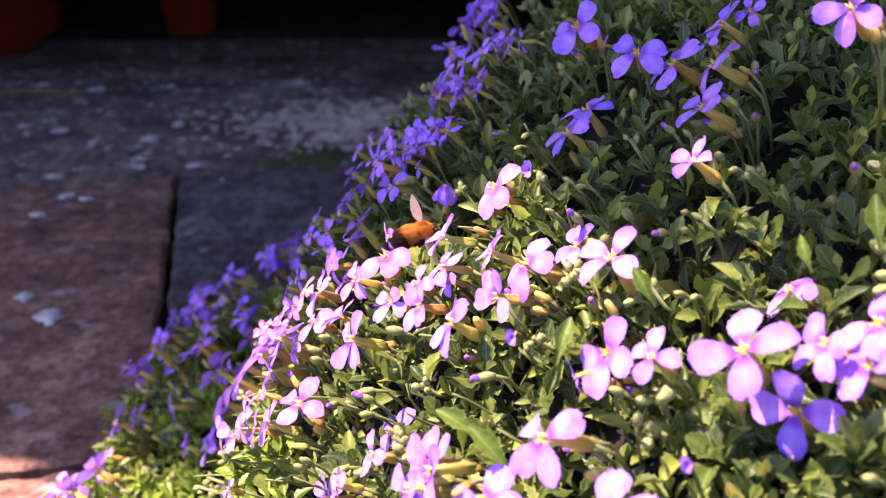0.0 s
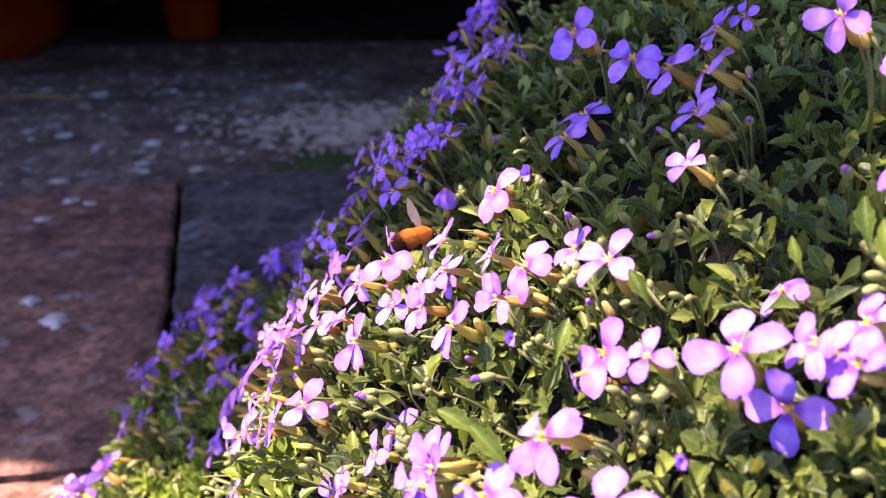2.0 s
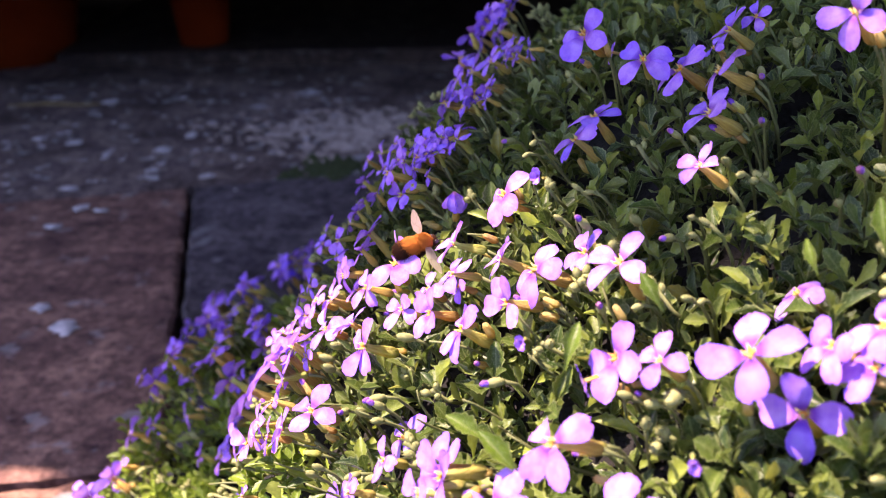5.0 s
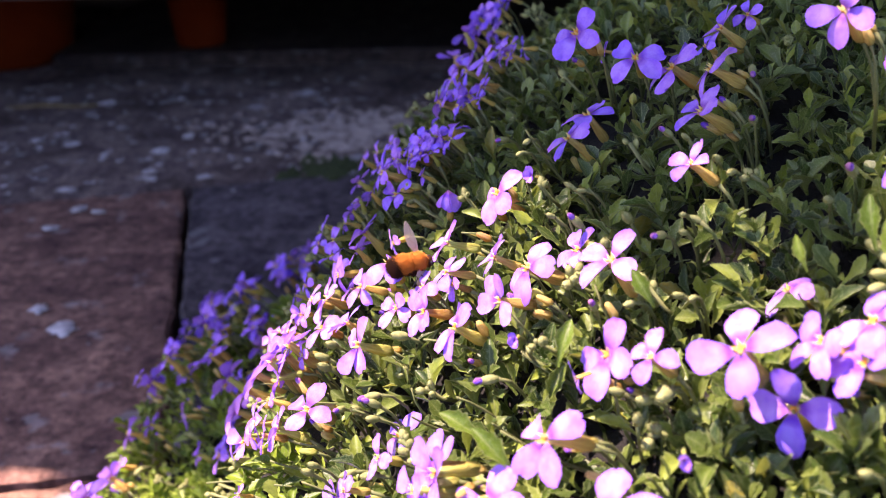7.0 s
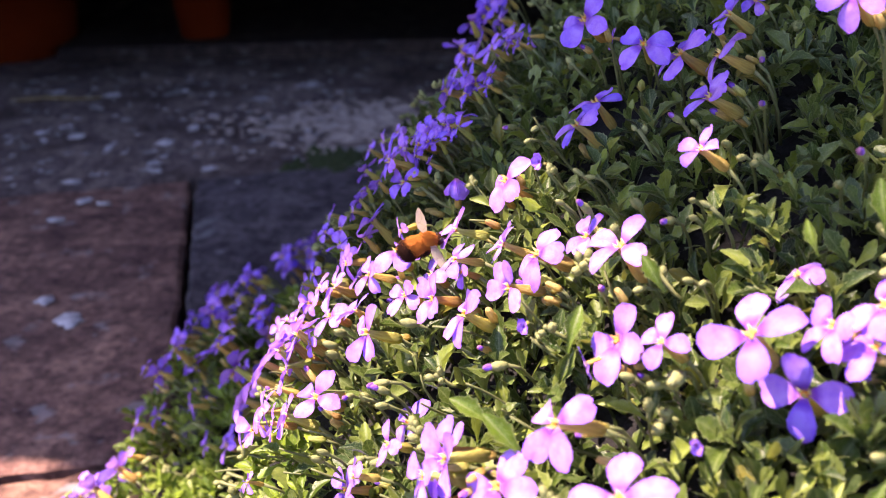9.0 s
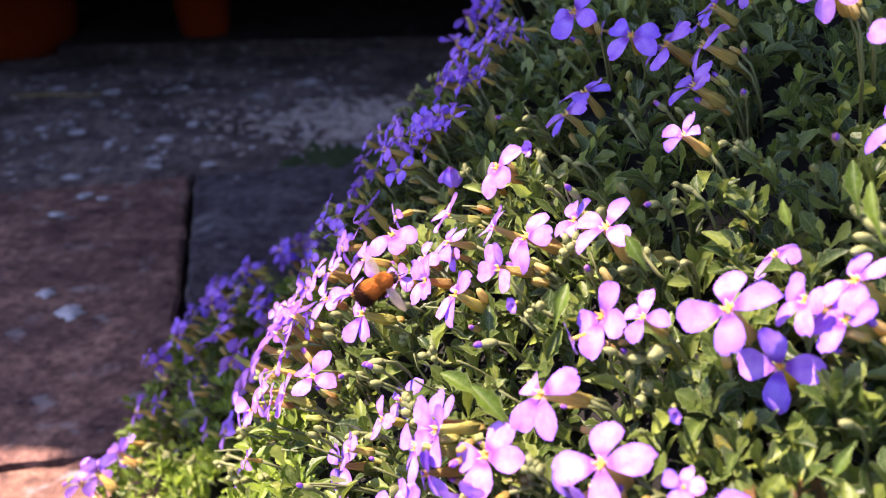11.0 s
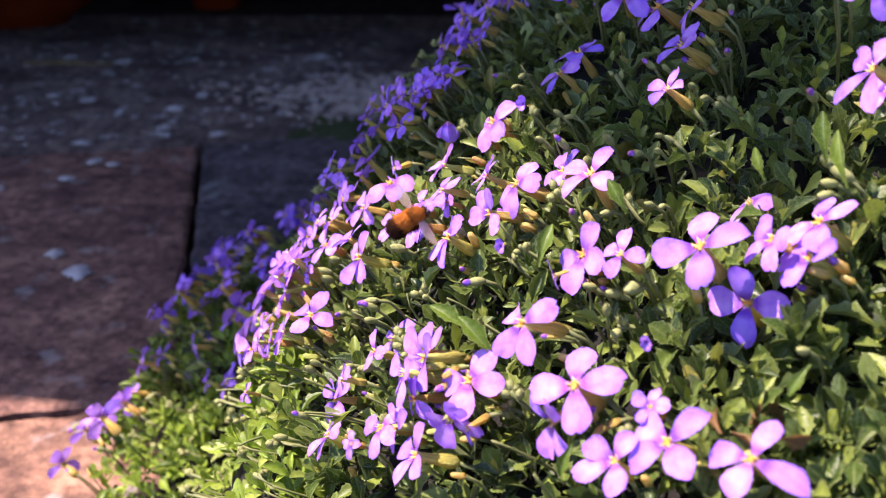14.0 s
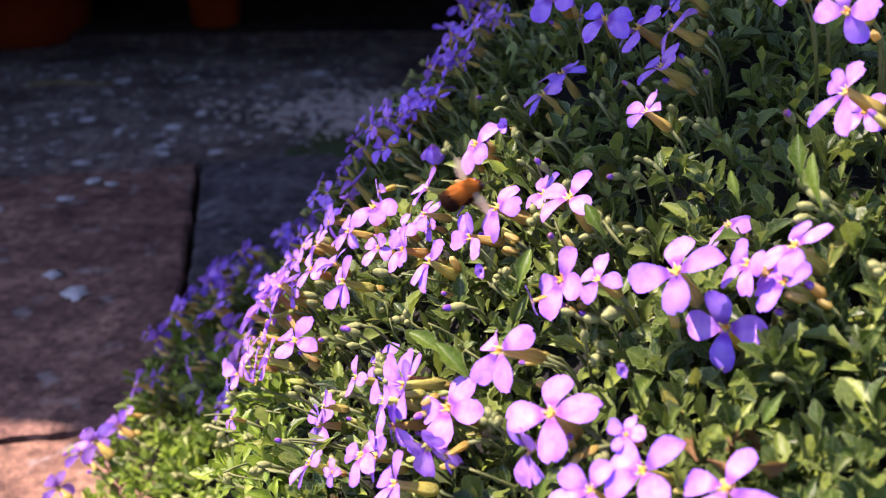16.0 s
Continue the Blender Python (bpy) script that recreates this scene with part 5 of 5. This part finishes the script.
def hairs(cx, cz, rx, ry, rz, count, length, seed):
    """Fine fur as thin three-sided spikes that lean backwards."""
    r = random.Random(seed)
    verts, faces = [], []
    for _ in range(count):
        d = Vector((r.gauss(0, 1), r.gauss(0, 1), r.gauss(0, 1))).normalized()
        p = Vector((cx + d.x * rx, d.y * ry, cz + d.z * rz)) * 1.0
        t = (d + Vector((-0.8, 0, 0.1)) + Vector((r.gauss(0, 0.2), r.gauss(0, 0.2), r.gauss(0, 0.2)))).normalized() * length * r.uniform(0.6, 1.1)
        side = t.orthogonal().normalized() * 0.00007
        other = t.cross(side).normalized() * 0.00007
        b0 = len(verts)
        verts += [p + side, p - side * 0.5 + other, p - side * 0.5 - other, p + t]
        faces += [(b0, b0 + 1, b0 + 3), (b0 + 1, b0 + 2, b0 + 3), (b0 + 2, b0, b0 + 3)]
    return verts, faces


def join(*pieces):
    verts, faces = [], []
    for v, f in pieces:
        faces += [tuple(i + len(verts) for i in g) for g in f]
        verts += [tuple(p) for p in v]
    return verts, faces


bee = tagged(new("bee_fly"), "furry ginger bee-fly with smoky clear wings hovering at flowers", "insect")
child("thorax", mesh_of("thorax", *join(ellipsoid(0.0017, 0.0003, 0.0033, 0.0029, 0.0028, 10, 16, 0.012, 1), hairs(0.0017, 0.0003, 0.0032, 0.0028, 0.0027, 2600, 0.0007, 2)), (FUR,)), bee, None, "ginger furry thorax")
child("abdomen", mesh_of("abdomen", *join(ellipsoid(-0.0022, 0.0, 0.0040, 0.0032, 0.0029, 10, 16, 0.012, 3), hairs(-0.0022, 0.0, 0.0039, 0.0031, 0.0028, 3200, 0.0007, 4)), (FUR,)), bee, None, "ginger furry abdomen")
child("tail", mesh_of("tail", *join(ellipsoid(-0.0046, -0.0007, 0.0026, 0.0031, 0.0028, 8, 14, 0.012, 5), hairs(-0.0046, -0.0007, 0.0026, 0.0031, 0.0028, 1500, 0.0010, 6)), (DARK_FUR,)), bee, None, "black-brown tail tip")
child("belly", mesh_of("belly", *join(ellipsoid(-0.0008, -0.0013, 0.0052, 0.0031, 0.0021, 8, 14, 0.012, 7), hairs(-0.0008, -0.0013, 0.0052, 0.0031, 0.0021, 1200, 0.001, 8)), (DARK_FUR,)), bee, None, "dark furry underside")
head = child("head", mesh_of("head", *join(ellipsoid(0.0053, -0.0001, 0.0014, 0.0019, 0.0015, 8, 12, 0.04, 9), hairs(0.0053, -0.0001, 0.0013, 0.0018, 0.0014, 350, 0.0007, 10)), (DARK_FUR,)), bee, None, "dark head")
for side in (-1, 1):
    child("eye", mesh_of("eye", *ellipsoid(0.0, 0.0, 0.0008, 0.0006, 0.0009, 8, 10), (CHITIN,)), head, pose(0.0058, side * 0.0013, 0.0003), "black shiny eye")
    child("antenna", mesh_of("antenna", *tube([(0.0062, side * 0.0004, 0.0009), (0.0073, side * 0.0008, 0.0014)], [0.00013, 0.00008], 5), (CHITIN,)), head)
    for k in range(3):
        x0 = 0.0032 - 0.0018 * k
        child("leg", mesh_of("leg", *tube([(x0, side * 0.0018, -0.0018), (x0 + 0.0012, side * 0.0042, -0.0022), (x0 + 0.0022 - 0.0016 * k, side * 0.0052, -0.0062), (x0 + 0.0032 - 0.0024 * k, side * 0.0054, -0.0078)], [0.00022, 0.00018, 0.00013, 0.0001], 5), (CHITIN,)), bee)
child("proboscis", mesh_of("proboscis", *tube([(0.0064, 0, -0.0006), (0.0098, 0, -0.0012), (0.0135, 0, -0.0022)], [0.0002, 0.00015, 0.0001], 5), (CHITIN,)), bee)


def wing_mesh():
    """A long rounded wing along y with a stiff leading edge."""
    verts, faces = [], []
    for i, (y, a, b) in enumerate(((0.0, 0.0003, -0.0005), (0.0015, 0.0006, -0.0013), (0.0036, 0.0009, -0.0023), (0.0062, 0.0007, -0.0025), (0.0088, 0.0001, -0.0019), (0.0104, -0.0005, -0.0010))):
        for j in range(4):
            verts.append((a + (b - a) * j / 3, y, 0.0001 * math.sin(j * 2.0 + i)))
        if i:
            k = 4 * (i - 1)
            faces += [(k + j, k + 4 + j, k + 5 + j, k + 1 + j) for j in range(3)]
    return mesh_of("wing", verts, faces, (WING,))


bee.scale = (1.18, 1.18, 1.18)
wing_left = child("wing", wing_mesh(), bee, pose(0.0022, 0.0016, 0.0020, 35, 0, 25), "clear brownish wing")
wing_right = child("wing", wing_left.data, bee, pose(0.0022, -0.0016, 0.0020, -25, 0, 155), "clear brownish wing")


def motions():
    walk(bee, [
        (0.0, pose(-0.0091, 0.3202, 0.2986, 17.4, -4.2, 25.4)),
        (0.6, pose(-0.0100, 0.3230, 0.2981, 17.4, -4.2, 25.4)),
        (1.5, pose(-0.0098, 0.3205, 0.2979, 17.5, -3.3, 24.9)),
        (2.1, pose(-0.0099, 0.3213, 0.2977, 17.5, -3.0, 25.0)),
        (2.4, pose(-0.0102, 0.3203, 0.2977, 17.4, -3.8, 25.5)),
        (2.7, pose(-0.0108, 0.3222, 0.2976, 17.0, -8.0, 27.8)),
        (3.0, pose(-0.0139, 0.3303, 0.2960, 14.1, -29.0, 44.5)),
        (3.3, pose(-0.0156, 0.3351, 0.2958, 12.9, -33.4, 50.1)),
        (3.5, pose(-0.0161, 0.3376, 0.2954, 12.6, -34.0, 51.0)),
        (3.9, pose(-0.0162, 0.3356, 0.2947, 13.5, -31.6, 47.6)),
        (4.2, pose(-0.0141, 0.3307, 0.2964, 15.7, -19.8, 35.8)),
        (6.3, pose(-0.0120, 0.3058, 0.2984, 17.6, -1.0, 24.5)),
        (6.6, pose(-0.0129, 0.3052, 0.2975, 17.8, 0.7, 23.7)),
        (7.0, pose(-0.0120, 0.3054, 0.2961, 18.0, 2.4, 22.9)),
        (7.4, pose(-0.0110, 0.3062, 0.2953, 17.8, 0.7, 23.6)),
        (7.8, pose(-0.0118, 0.3065, 0.2952, 17.6, -0.9, 24.4)),
        (8.2, pose(-0.0113, 0.3065, 0.2968, 17.3, -4.1, 26.1)),
        (10.3, pose(-0.0121, 0.2986, 0.2990, 16.9, -7.2, 28.2)),
        (10.5, pose(-0.0294, 0.2964, 0.2969, 17.1, -5.6, 27.4)),
        (10.7, pose(-0.0299, 0.2921, 0.2899, 16.9, -7.3, 28.2)),
        (10.9, pose(-0.0260, 0.2889, 0.2853, 16.3, -13.7, 32.0)),
        (11.0, pose(-0.0242, 0.2880, 0.2846, 16.1, -15.3, 33.0)),
        (11.1, pose(-0.0183, 0.2887, 0.2841, 15.6, -19.8, 36.4)),
        (11.3, pose(-0.0107, 0.2741, 0.2867, 16.1, -15.2, 33.0)),
        (11.5, pose(-0.0153, 0.2789, 0.2842, 15.1, -22.7, 38.9)),
        (11.7, pose(-0.0097, 0.2736, 0.2878, 17.4, -3.1, 25.8)),
        (12.0, pose(-0.0086, 0.2731, 0.2878, 17.0, -7.0, 28.1)),
        (12.2, pose(-0.0091, 0.2735, 0.2871, 16.8, -8.6, 29.0)),
        (12.4, pose(-0.0085, 0.2699, 0.2871, 16.4, -11.8, 31.0)),
        (12.5, pose(-0.0082, 0.2681, 0.2871, 16.4, -12.6, 31.6)),
        (12.6, pose(-0.0093, 0.2695, 0.2861, 16.3, -13.5, 32.1)),
        (12.8, pose(-0.0155, 0.2786, 0.2832, 12.7, -32.4, 50.6)),
        (13.0, pose(-0.0124, 0.2771, 0.2860, 15.5, -19.9, 36.9)),
        (13.2, pose(-0.0094, 0.2765, 0.2879, 17.6, -1.0, 24.8)),
        (13.5, pose(-0.0116, 0.2753, 0.2859, 15.2, -21.4, 38.5)),
        (13.8, pose(-0.0065, 0.2728, 0.2895, 17.5, -1.4, 25.3)),
        (14.0, pose(-0.0108, 0.2744, 0.2945, 15.9, -15.9, 34.4)),
        (14.2, pose(-0.0074, 0.2784, 0.3066, 14.5, -24.7, 41.9)),
        (14.5, pose(0.0025, 0.2738, 0.3011, 16.0, -14.5, 33.5)),
        (14.7, pose(0.0022, 0.2738, 0.2982, 16.6, -9.7, 30.3)),
        (15.0, pose(0.0034, 0.2760, 0.2984, 16.1, -14.3, 33.2)),
        (15.2, pose(0.0025, 0.2750, 0.2970, 14.6, -24.6, 41.7)),
        (15.5, pose(0.0037, 0.2675, 0.2960, 15.1, -21.7, 39.0)),
        (15.7, pose(-0.0017, 0.2776, 0.3026, 14.6, -24.5, 41.6)),
        (16.0, pose(0.0140, 0.2827, 0.3104, 16.1, -14.1, 33.0)),
    ])
    left, right = [], []
    for i in range(161):
        beat = math.sin(i * 2.4) * 16
        left.append((i / 10, pose(0.0022, 0.0016, 0.0020, 74 + beat, -8, 12)))
        right.append((i / 10, pose(0.0022, -0.0016, 0.0016, 232 - beat, 0, 18)))
    walk(wing_left, left)
    walk(wing_right, right)


motions()
